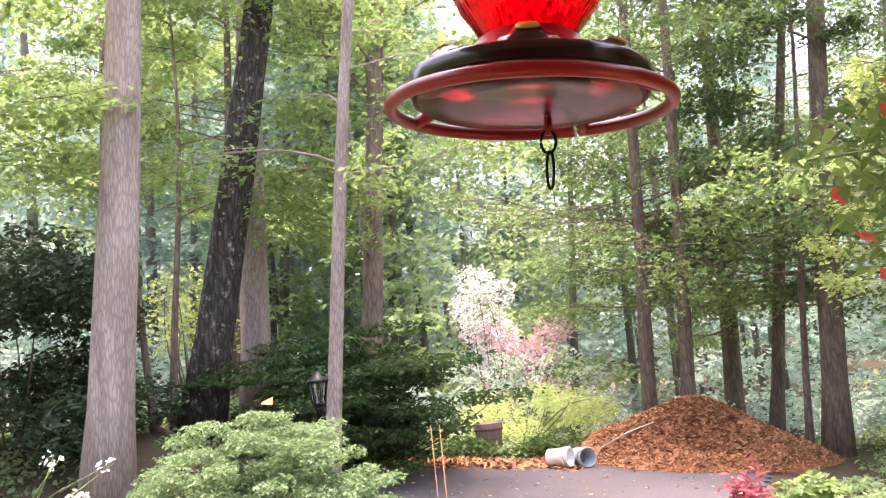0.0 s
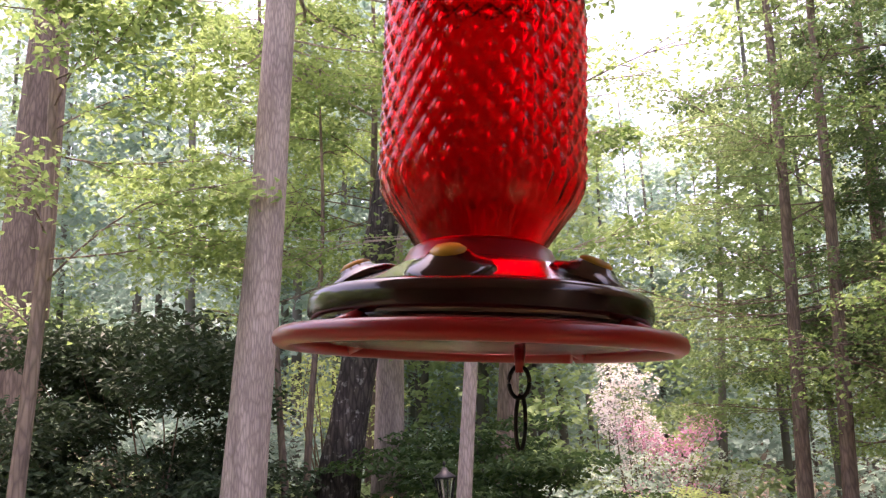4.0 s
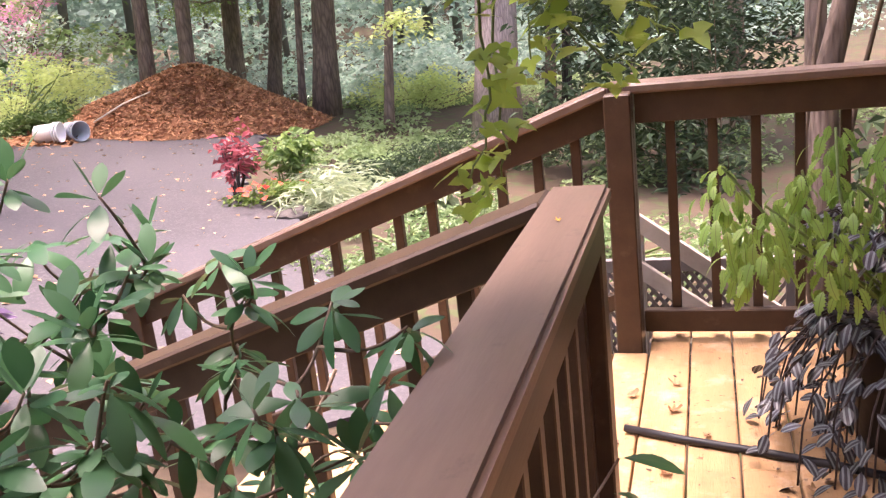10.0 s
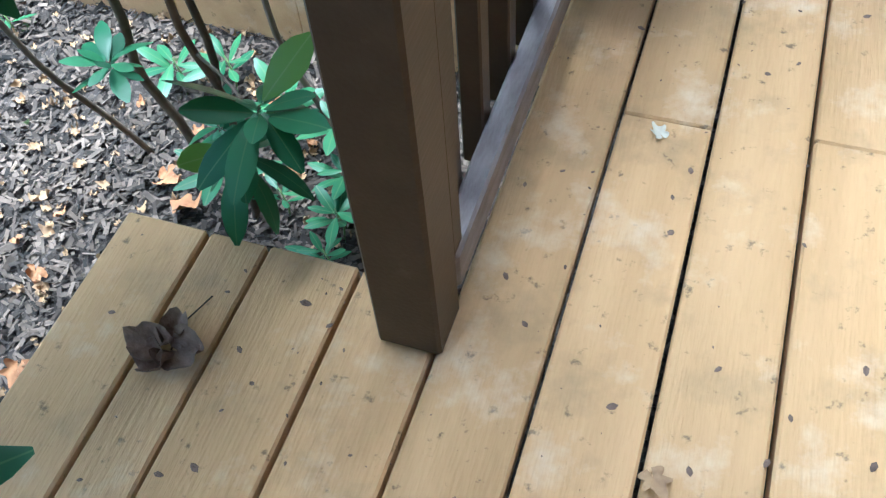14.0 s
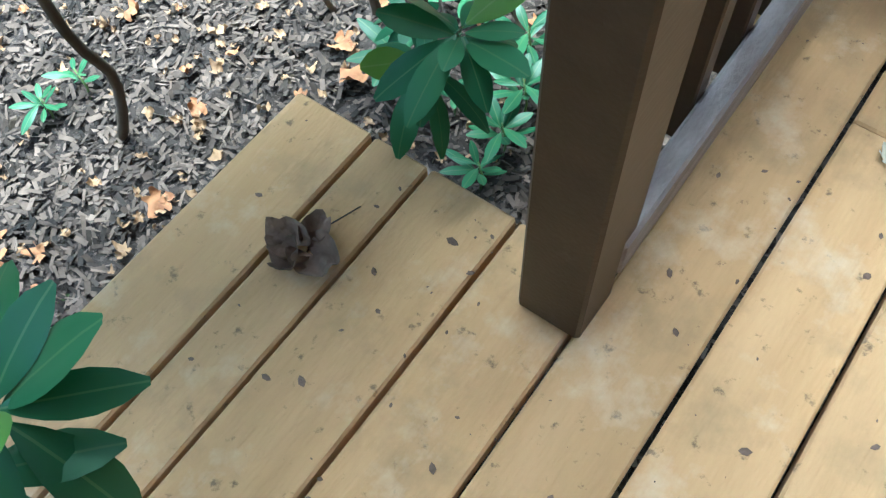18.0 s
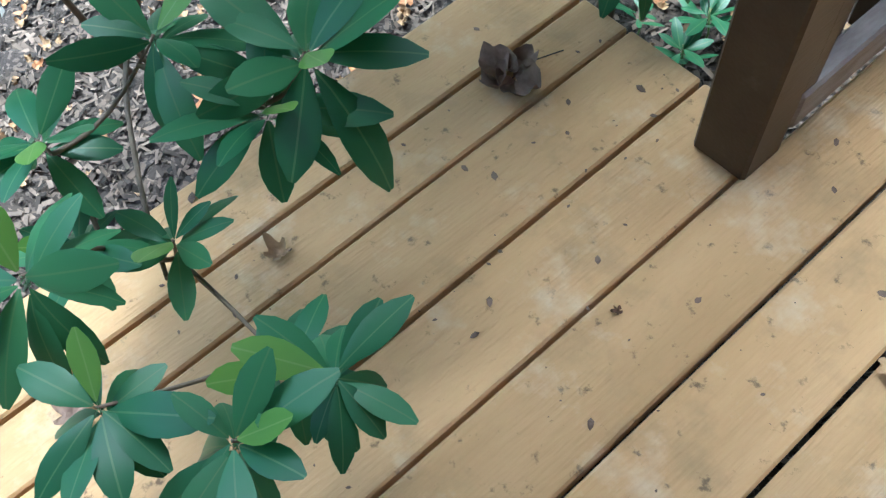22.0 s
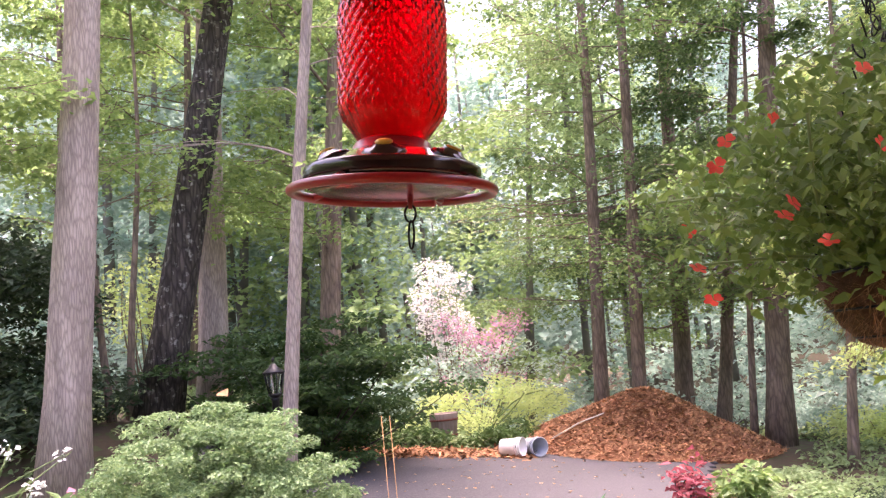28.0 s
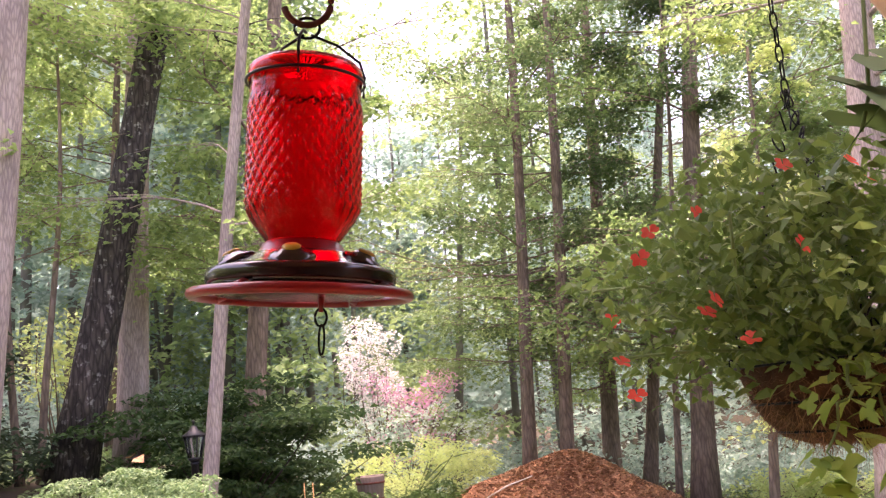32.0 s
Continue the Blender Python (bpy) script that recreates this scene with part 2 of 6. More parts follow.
POT = mat("dark_pot", (0.016, 0.012, 0.011), (0.009, 0.007, 0.006), 0.5, 7, 40, 0.1)
SIDING = mat("house_siding", (0.35, 0.3, 0.25), (0.28, 0.24, 0.2), 0.7, 3, 30, 0.1)
CEIL = mat("porch_ceiling", (0.5, 0.45, 0.38), (0.4, 0.35, 0.3), 0.7, 3, 30, 0.1)
REDP = mat("red_plastic", (0.3, 0.01, 0.012), (0.2, 0.007, 0.009), 0.3, 6, 40, 0.03, spec=0.5)
DARKRED = mat("dark_red_plastic", (0.022, 0.005, 0.005), (0.014, 0.003, 0.003), 0.16, 6, 40, 0.03, spec=0.6)
YELLOWP = mat("yellow_plastic", (0.6, 0.36, 0.03), (0.4, 0.2, 0.02), 0.4, 20, 60, 0.05)
RUST = mat("rusty_iron", (0.23, 0.07, 0.045), (0.08, 0.03, 0.025), 0.7, 20, 60, 0.2, metal=0.3)
ROCK = mat("rock", (0.13, 0.115, 0.105), (0.07, 0.062, 0.055), 0.9, 6, 40, 0.6)
GREYWOOD = mat("grey_lattice", (0.2, 0.185, 0.18), (0.12, 0.11, 0.105), 0.8, 6, 40, 0.2)
PALEWOOD = mat("pale_weathered_wood", (0.5, 0.45, 0.38), (0.33, 0.29, 0.24), 0.8, 6, 40, 0.2)
LICHEN = mat("lichen_rail", (0.3, 0.265, 0.262), (0.13, 0.09, 0.083), 0.6, 9, 60, 0.25, stretch=(1, 4, 4))
TWIG = mat("twig", (0.2, 0.15, 0.11), (0.09, 0.068, 0.05), 0.9, 10, 60, 0.4, spec=0.15)
TWIGD = mat("dark_twig", (0.06, 0.045, 0.04), (0.03, 0.022, 0.02), 0.85, 10, 60, 0.3)
STEMG = mat("green_stem", (0.16, 0.23, 0.07), (0.1, 0.15, 0.05), 0.6, 10, 60, 0.0)
CORAL = leafmat("coral_petal", (0.75, 0.06, 0.03), (0.85, 0.13, 0.07), 0.5, 0.4, 1.1)
PINK = leafmat("pink_petal", (0.5, 0.18, 0.33), (0.68, 0.4, 0.5), 0.6, 0.35, 1.1)
PALEPINK = leafmat("pale_blossom", (0.62, 0.57, 0.56), (0.84, 0.8, 0.79), 0.6, 0.35, 1.1)
WHITEF = leafmat("white_petal", (0.8, 0.78, 0.76), (0.85, 0.84, 0.84), 0.6, 0.3, 1.0)
CANOPY = leafmat("canopy_leaf", (0.075, 0.145, 0.045), (0.2, 0.285, 0.095), 0.5, 0.45, 2.0)
CANOPYD = leafmat("dark_canopy_leaf", (0.045, 0.095, 0.036), (0.125, 0.19, 0.07), 0.5, 0.42, 1.9)
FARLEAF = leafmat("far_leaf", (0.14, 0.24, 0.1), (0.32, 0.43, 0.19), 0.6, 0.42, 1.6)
# Far foliage is pale and bluish: distance haze put into the leaf colour.
FARHAZE = leafmat("far_hazed_leaf", (0.2, 0.32, 0.26), (0.45, 0.55, 0.46), 0.6, 0.42, 1.5)
FARHILL = leafmat("hazed_hillside_leaf", (0.14, 0.23, 0.19), (0.3, 0.41, 0.34), 0.7, 0.35, 1.4)
AZBUSH = leafmat("azalea_bush_leaf", (0.075, 0.15, 0.06), (0.235, 0.335, 0.15), 0.5, 0.35, 1.5)
AZALEA = leafmat("azalea_leaf", (0.1, 0.18, 0.07), (0.26, 0.36, 0.165), 0.5, 0.35, 1.5)
HOLLY = leafmat("holly_leaf", (0.02, 0.045, 0.024), (0.055, 0.09, 0.042), 0.55, 0.15, 1.3, 0.25)
DOGWOOD = leafmat("dark_shrub_leaf", (0.025, 0.065, 0.022), (0.08, 0.14, 0.038), 0.55, 0.3, 1.6, 0.25)
LIME = leafmat("lime_leaf", (0.12, 0.27, 0.045), (0.27, 0.44, 0.1), 0.5, 0.35, 1.3)
YGREEN = leafmat("yellow_green_leaf", (0.34, 0.45, 0.14), (0.62, 0.7, 0.32), 0.6, 0.4, 1.5)
RHODO = leafmat("rhododendron_leaf", (0.01, 0.058, 0.026), (0.055, 0.15, 0.062), 0.36, 0.18, 1.8, 0.26)
RHODOY = leafmat("young_rhododendron_leaf", (0.07, 0.17, 0.03), (0.14, 0.26, 0.05), 0.34, 0.3, 1.6, 0.45)
IMPL = leafmat("impatiens_leaf", (0.06, 0.125, 0.028), (0.16, 0.24, 0.06), 0.45, 0.35, 1.7, 0.25)
VINE = leafmat("vine_leaf", (0.17, 0.31, 0.045), (0.34, 0.46, 0.1), 0.5, 0.45, 1.4)
COLEUSR = leafmat("red_coleus_leaf", (0.2, 0.03, 0.045), (0.44, 0.12, 0.13), 0.5, 0.35, 1.2)
PURPLE = leafmat("purple_leaf", (0.05, 0.03, 0.06), (0.3, 0.2, 0.33), 0.4, 0.2, 1.2)
HOSTA = leafmat("hosta_leaf", (0.11, 0.2, 0.07), (0.38, 0.45, 0.28), 0.5, 0.3, 1.3)
DARKRL = leafmat("dark_red_leaf", (0.03, 0.006, 0.01), (0.07, 0.014, 0.02), 0.4, 0.2, 1.2)


def rib(m, lo, hi, colour, most):
    """A band of another colour along each leaf, at lo to hi from its middle line."""
    n, l = m.node_tree.nodes, m.node_tree.links
    b = n["Principled BSDF"]
    tc, sp = n.new("ShaderNodeTexCoord"), n.new("ShaderNodeSeparateXYZ")
    l.new(tc.outputs["Object"], sp.inputs[0])
    ab, cm, ml = n.new("ShaderNodeMath"), n.new("ShaderNodeMath"), n.new("ShaderNodeMath")
    ab.operation, cm.operation, ml.operation = "ABSOLUTE", "COMPARE", "MULTIPLY"
    l.new(sp.outputs[1], ab.inputs[0])
    l.new(ab.outputs[0], cm.inputs[0])
    cm.inputs[1].default_value, cm.inputs[2].default_value = (lo + hi) / 2, (hi - lo) / 2
    l.new(cm.outputs[0], ml.inputs[0])
    ml.inputs[1].default_value = most
    mx = n.new("ShaderNodeMix")
    mx.data_type = "RGBA"
    mx.inputs[7].default_value = (*colour, 1)
    l.new(ml.outputs[0], mx.inputs[0])
    l.new(b.inputs["Base Color"].links[0].from_socket, mx.inputs[6])
    l.new(mx.outputs[2], b.inputs["Base Color"])


SILVER = leafmat("silver_striped_leaf", (0.02, 0.022, 0.022), (0.05, 0.045, 0.055), 0.35, 0.15, 1.1)
rib(SILVER, 0.004, 0.0095, (0.26, 0.31, 0.31), 0.7)
rib(LIME, -0.001, 0.0016, (0.07, 0.03, 0.04), 0.8)
rib(RHODO, -0.001, 0.0011, (0.1, 0.17, 0.07), 0.8)
rib(RHODOY, -0.001, 0.0011, (0.24, 0.32, 0.12), 0.7)


def glass(name, colour, rough=0.05, ior=1.45):
    m = bpy.data.materials.new(name)
    m.use_nodes = True
    b = m.node_tree.nodes["Principled BSDF"]
    b.inputs["Base Color"].default_value = (*colour, 1)
    b.inputs["Roughness"].default_value, b.inputs["Transmission Weight"].default_value, b.inputs["IOR"].default_value = rough, 1.0, ior
    return m


REDGLASS = glass("red_glass", (0.96, 0.055, 0.05), 0.08, 1.3)
REDCONE = glass("red_translucent_plastic", (0.55, 0.02, 0.02), 0.15, 1.35)
CLEARP = glass("clear_smoky_plastic", (0.4, 0.09, 0.09), 0.2, 1.3)
LAMPGLASS = glass("lamp_glass", (0.8, 0.83, 0.85), 0.2, 1.3)

# ---- building helpers ----
def mesh_of(name, verts, faces, smooth=True):
    me = bpy.data.meshes.new(name)
    me.from_pydata(np.asarray(verts).tolist(), [], np.asarray(faces).tolist() if isinstance(faces, np.ndarray) else faces)
    if smooth:
        me.polygons.foreach_set("use_smooth", [True] * len(me.polygons))
    return me


def part(name, geo, material, parent=None, label="", m=None):
    """Links a bmesh or a mesh as one object under parent."""
    if isinstance(geo, bmesh.types.BMesh):
        me = bpy.data.meshes.new(name)
        geo.to_mesh(me)
        geo.free()
    else:
        me = geo
    if material and not me.materials:
        me.materials.append(material)
    ob = new(name, me)
    if parent:
        ob.parent = parent
    if m is not None:
        ob.matrix_basis = m
    if label:
        ob["label"] = label
    return ob


def thing(name, label, category, group="", kind="", m=None):
    ob = new(name)
    if m is not None:
        ob.matrix_basis = m
    return tagged(ob, label, category, group, kind)


def box(x0, x1, y0, y1, z0, z1, bevel=0.004, segs=1):
    bm = bmesh.new()
    bmesh.ops.create_cube(bm, size=1, matrix=Matrix.Translation(((x0 + x1) / 2, (y0 + y1) / 2, (z0 + z1) / 2)) @ Matrix.Diagonal((x1 - x0, y1 - y0, z1 - z0, 1)))
    if bevel:
        bmesh.ops.bevel(bm, geom=bm.edges[:], offset=bevel, segments=segs, affect="EDGES")
    return bm


def lathe(profile, seg=32, closed=False):
    """A turned mesh from (radius, height) pairs."""
    k = len(profile)
    a = np.arange(seg) * 2 * np.pi / seg
    pr = np.array(profile, float)
    v = np.stack([np.outer(np.cos(a), pr[:, 0]), np.outer(np.sin(a), pr[:, 0]), np.outer(np.ones(seg), pr[:, 1])], -1).reshape(-1, 3)
    f = []
    for i in range(seg):
        j = (i + 1) % seg
        for q in range(k if closed else k - 1):
            r = (q + 1) % k
            f.append([i * k + q, j * k + q, j * k + r, i * k + r])
    return mesh_of("turned", v, f)


def tube_arrays(pts, radii, seg=8):
    pts = np.asarray(pts, float)
    n = len(pts)
    t = np.gradient(pts, axis=0)
    t /= np.linalg.norm(t, axis=1)[:, None] + 1e-9
    ref = np.array([0, 0, 1.0]) if abs(t[:, 2]).mean() < 0.8 else np.array([1.0, 0, 0])
    a = np.cross(t, ref)
    a /= np.linalg.norm(a, axis=1)[:, None] + 1e-9
    b = np.cross(t, a)
    ang = np.arange(seg) * 2 * np.pi / seg
    r = np.asarray(radii, float)[:, None, None]
    v = pts[:, None] + r * (a[:, None] * np.cos(ang)[None, :, None] + b[:, None] * np.sin(ang)[None, :, None])
    f = [[i * seg + k, i * seg + (k + 1) % seg, (i + 1) * seg + (k + 1) % seg, (i + 1) * seg + k] for i in range(n - 1) for k in range(seg)]
    f += [list(range(seg))[::-1], [(n - 1) * seg + k for k in range(seg)]]
    return v.reshape(-1, 3), f


class Heap:
    """Collects many small pieces of one mesh."""

    def __init__(self):
        self.v, self.f, self.n = [], [], 0

    def add(self, v, f):
        v = np.asarray(v, float)
        self.v.append(v)
        self.f += [[i + self.n for i in q] for q in f]
        self.n += len(v)

    def tube(self, pts, radii, seg=6):
        self.add(*tube_arrays(pts, radii, seg))

    def mesh(self, name="pieces"):
        return mesh_of(name, np.concatenate(self.v), self.f)


def curve_pts(a, b, bend, rng, n=6):
    a, b = np.array(a, float), np.array(b, float)
    s = np.linspace(0, 1, n)[:, None]
    off = rng.normal(0, bend, 3) * np.linalg.norm(b - a)
    return a + (b - a) * s + off * (s * (1 - s) * 2)


def leaf_mesh(p, size, rng, aspect=0.5, flat=0.5, droop=0.25, heading=None, shape=1):
    """Small folded leaves at the points p: arrays of verts and faces."""
    p = np.asarray(p, float)
    n = len(p)
    ang = rng.uniform(0, 2 * np.pi, n) if heading is None else heading
    d = np.stack([np.cos(ang), np.sin(ang), -np.abs(rng.normal(droop, 0.3, n))], 1)
    d /= np.linalg.norm(d, axis=1)[:, None]
    up = np.stack([rng.normal(0, 1, n), rng.normal(0, 1, n), np.full(n, 0.001)], 1) * (1 - flat) + [0, 0, flat * 1.6]
    s = np.cross(d, up)
    s /= np.linalg.norm(s, axis=1)[:, None] + 1e-9
    nn = np.cross(s, d)
    L = (size * rng.uniform(0.6, 1.3, n))[:, None]
    w = L * aspect * 0.5
    fold = nn * L * 0.1
    if shape == 1:
        v = np.stack([p, p + d * L * 0.45 + s * w + fold, p + d * L - fold, p + d * L * 0.45 - s * w + fold], 1).reshape(-1, 3)
        f = np.arange(4 * n).reshape(-1, 4)
    else:
        v = np.stack([p, p + d * L * 0.3 + s * w + fold, p + d * L * 0.7 + s * w * 0.8, p + d * L - fold * 2, p + d * L * 0.7 - s * w * 0.8, p + d * L * 0.3 - s * w + fold], 1).reshape(-1, 3)
        f = np.arange(6 * n).reshape(-1, 6)
    return v, f


def leaf_part(name, p, size, material, parent, seed=1, label="", **kw):
    v, f = leaf_mesh(p, size, np.random.default_rng(seed), **kw)
    return part(name, mesh_of(name, v, f, False), material, parent, label)


def blob(centre, radii, n, rng, shell=0.55):
    """Points in an uneven round volume, denser towards the outside."""
    d = rng.normal(0, 1, (n, 3))
    d /= np.linalg.norm(d, axis=1)[:, None]
    r = rng.uniform(shell, 1, n) ** 0.7
    r *= 1 + 0.18 * np.sin(5 * d[:, 0] + 3 * d[:, 2] + centre[0]) * np.cos(4 * d[:, 1] + centre[1])
    return np.asarray(centre) + d * r[:, None] * np.asarray(radii)


# ---- the lie of the land ----
def height(x, y):
    x, y = np.asarray(x, float), np.asarray(y, float)
    z = -0.62 + 0.05 * np.clip(y - 3.5, 0, 13) - 0.1 * np.clip(x, -4.2, 9) * np.clip((y - 2) / 5, 0, 1)
    left = np.clip((-2.6 - x) / 2.2, 0, 1) * np.clip((y - 9.0) / 3.0, 0, 1)
    z = z + 0.9 * left * left * (3 - 2 * left)
    z = z + np.clip((-7 - x) / 8, 0, 1) * 1.6 * np.clip((y - 6) / 8, 0, 1)
    z = z - 1.3 * np.clip((y - 19) / 12, 0, 1)
    z = z + 0.10 * np.clip(y - 34, 0, 400) * np.clip((y - 30) / 20, 0, 1)
    return z + 0.04 * np.sin(x * 1.7 + 1) * np.cos(y * 1.3) * np.clip((y - 17.5) / 4, 0, 1)


xs = np.concatenate([np.linspace(-900, -60, 12), np.linspace(-52, 52, 105), np.linspace(60, 900, 12)])
ys = np.concatenate([np.linspace(-600, -12, 8), np.linspace(-8, 60, 120), np.linspace(68, 1500, 26)])
gx, gy = np.meshgrid(xs, ys)
gv = np.stack([gx, gy, height(gx, gy)], -1).reshape(-1, 3)
W = len(xs)
gf = [[j * W + i, j * W + i + 1, (j + 1) * W + i + 1, (j + 1) * W + i] for j in range(len(ys) - 1) for i in range(W - 1)]
tagged(part("ground", mesh_of("ground", gv, gf), EARTH), "brown leaf-littered woodland ground sloping away", "ground", kind="structure")


def strip(name, inside, mat_, x0, x1, y0, y1, step, lift, label, category, kind="structure", rough=0.0):
    """A sheet over the ground where inside(x, y) is positive, with a thin edge."""
    gx, gy = np.meshgrid(np.arange(x0, x1, step), np.arange(y0, y1, step))
    wv = gx.shape[1]
    z = height(gx, gy) + lift
    if rough:
        z = z + rough * np.random.default_rng(3).normal(0, 1, z.shape)
    ok = inside(gx, gy) > 0
    idx = -np.ones(gx.shape, int)
    faces, used = [], {}
    vs = []
    def vid(j, i):
        k = (j, i)
        if k not in used:
            used[k] = len(vs)
            vs.append((gx[j, i], gy[j, i], z[j, i]))
        return used[k]
    for j in range(gx.shape[0] - 1):
        for i in range(wv - 1):
            if ok[j, i] and ok[j + 1, i] and ok[j, i + 1] and ok[j + 1, i + 1]:
                faces.append([vid(j, i), vid(j, i + 1), vid(j + 1, i + 1), vid(j + 1, i)])
    bm = bmesh.new()
    bv = [bm.verts.new(c) for c in vs]
    for q in faces:
        bm.faces.new([bv[k] for k in q])
    out = bmesh.ops.extrude_face_region(bm, geom=bm.faces[:])
    bmesh.ops.translate(bm, vec=(0, 0, -lift - 0.03), verts=[e for e in out["geom"] if isinstance(e, bmesh.types.BMVert)])
    bmesh.ops.recalc_face_normals(bm, faces=bm.faces[:])
    return tagged(part(name, bm, mat_), label, category, kind=kind)


def drive_in(x, y):
    right = 2.35 + 0.25 * np.sin((y - 6) * 0.5) + 0.9 * np.clip(5.2 - y, 0, 3) + np.clip(y - 10.6, 0, 9) * 0.45
    left = -1.6 - np.clip(y - 7.5, 0, 3) * 0.75
    far = 15.0 + 0.35 * np.sin(x * 0.8)
    return np.minimum(np.minimum(right - x, x - left), np.minimum(far - y, y - 4.3 + 0.15 * x))


strip("driveway", drive_in, ASPHALT, -5, 8, 3, 16, 0.12, 0.03, "dark grey asphalt driveway strewn with fallen leaves", "driveway")


def bed_in(x, y):
    return np.minimum(np.minimum(x + 1.45 - 0.33 * np.clip(y - 1.2, -2, 3) + 0.1 * np.sin(y * 5), 2.2 - x), np.minimum(y + 1.2, 3.2 - y - 0.55 * x))


strip("mulch_bed", bed_in, MULCH, -2, 3, -1.5, 4.2, 0.06, 0.02, "bed of dark shredded mulch beside the deck", "mulch bed", rough=0.012)

# ---- deck ----
DU, DW = Vector((0.66, 0.751, 0)), Vector((-0.751, 0.66, 0))
DM = Matrix(((DU.x, DW.x, 0, 0.452), (DU.y, DW.y, 0, 0.66), (0, 0, 1, 0), (0, 0, 0, 1)))


def dpt(x, y, z=0.0):
    return DM @ Vector((x, y, z))


deck = thing("deck", "worn orange-tan stained wooden deck with dark gaps between boards", "deck", kind="structure", m=DM)
rng = np.random.default_rng(11)
edges = [(0.4235, 0.566, -3.2, 0.112), (0.3195, 0.4165, -3.2, 0.112), (0.1665, 0.3125, -3.2, 0.112), (0.0155, 0.1595, -3.2, 0.112)]
edges += [(-0.1525 * k - 0.137, -0.1525 * k + 0.0085, -3.2, 2.99) for k in range(16)]
for k, (a, b, x0, x1) in enumerate(edges):
    cuts = [x0, x1]
    if k >= 4:
        first = {4: [-1.4], 5: [0.531], 6: [-1.1, 1.9], 7: [0.548], 8: [-0.8, 2.2]}.get(k, [float(rng.uniform(-2, 2.4))])
        cuts = [x0, *first, x1]
    for c0, c1 in zip(cuts[:-1], cuts[1:]):
        part("board", box(c0 + 0.001, c1 - 0.001, a, b, -0.038 + rng.uniform(-0.002, 0.001), rng.uniform(-0.0015, 0.0015), 0.004), DECK, deck)
for q in range(3):
    part("board", box(1.155, 2.738, 0.0155 + 0.1335 * q, 0.143 + 0.1335 * q, -0.038, -0.001, 0.004), DECK, deck)
part("rim_joist", box(-3.2, 0.1, 0.515, 0.553, -0.24, -0.042), DECK, deck)
part("end_joist", box(0.06, 0.098, 0.005, 0.515, -0.24, -0.042), DECK, deck)
part("side_joist", box(0.1, 1.45, -0.05, -0.012, -0.24, -0.042), DECK, deck)

# ---- railings ----
def rail_run(name, label, x0, x1, spacing, first, z_cap=0.95):
    """A level run of railing along the deck's x axis."""
    r = thing(name, label, "railing", m=DM)
    part("top_cap", box(x0 - 0.012, x1 + 0.02, -0.018, 0.118, z_cap - 0.038, z_cap, 0.009, 2), CAP, r, "paler brown cap board")
    part("nailer", box(x0 + 0.087, x0 + 0.122, 0.003, 0.04, 0.119, z_cap - 0.131, 0.003), RAIL, r)
    part("top_rail", box(x0 + 0.0865, x1 - 0.0885, -0.002, 0.034, z_cap - 0.13, z_cap - 0.04, 0.003), RAIL, r)
    part("bottom_rail", box(x0 + 0.088, x1 - 0.088, -0.002, 0.036, 0.045, 0.118, 0.005), LICHEN, r, "weathered brown rail with pale lichen")
    for px in (x0, x1 - 0.088):
        part("post", box(px, px + 0.086, 0.0, 0.094, 0.0, z_cap - 0.038, 0.005), RAIL, r)
    x = x0 + first
    while x < x1 - 0.12:
        part("baluster", box(x, x + 0.038, 0.037, 0.073, 0.03, z_cap - 0.055, 0.003), RAIL, r)
        x += spacing
    return r


rail_run("deck_railing", "brown painted wooden deck railing with a flat cap", 0.0, 1.45, 0.14, 0.19)
far_rail = thing("end_railing", "brown painted wooden railing across the end of the deck", "railing", m=DM)
part("top_cap", box(2.83, 2.97, -2.4, 0.13, 0.972, 1.01, 0.009), CAP, far_rail, "paler brown cap board")
part("top_rail", box(2.862, 2.898, -2.4, 0.03, 0.86, 0.97, 0.003), RAIL, far_rail)
part("bottom_rail", box(2.862, 2.9, -2.4, 0.03, 0.035, 0.125, 0.004), RAIL, far_rail)
part("post", box(2.74, 2.83, 0.035, 0.13, -0.6, 0.985, 0.005), RAIL, far_rail)
part("post", box(2.832, 2.92, 0.035, 0.13, -0.6, 0.972, 0.005), RAIL, far_rail)
for k in range(16):
    part("baluster", box(2.9, 2.936, -0.075 - 0.15 * k - 0.036, -0.075 - 0.15 * k, 0.02, 0.9, 0.003), RAIL, far_rail)


def stair_rail(name, label, x0, z0, slope, length, pick, top=None):
    """A sloping railing down towards +y."""
    r = thing(name, label, "railing", m=DM)
    def sloped(xa, xb, top, bottom, bev=0.004):
        bm = box(xa, xb, 0.12, 0.12 + length, bottom, top, bev)
        for v in bm.verts:
            v.co.z -= (v.co.y - 0.12) * slope
        return bm
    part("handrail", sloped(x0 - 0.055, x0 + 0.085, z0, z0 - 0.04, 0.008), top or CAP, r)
    part("top_rail", sloped(x0, x0 + 0.036, z0 - 0.042, z0 - 0.15), RAIL, r)
    part("bottom_rail", sloped(x0, x0 + 0.036, z0 - 0.80, z0 - 0.87), RAIL, r)
    part("newel_post", box(x0 - 0.045, x0 + 0.045, 0.12 + length - 0.09, 0.12 + length, -0.75, z0 - slope * length + 0.01, 0.005), RAIL, r)
    y = 0.12 + pick
    while y < 0.02 + length:
        zt = z0 - (y - 0.12) * slope
        part("baluster", box(x0 + 0.037, x0 + 0.073, y, y + 0.038, zt - 0.88, zt - 0.06, 0.003), RAIL, r)
        y += 0.15
    return r


stair_rail("stair_railing", "brown painted wooden stair railing with a sloping handrail", 2.84, 1.01, 0.36, 2.25, 0.12)
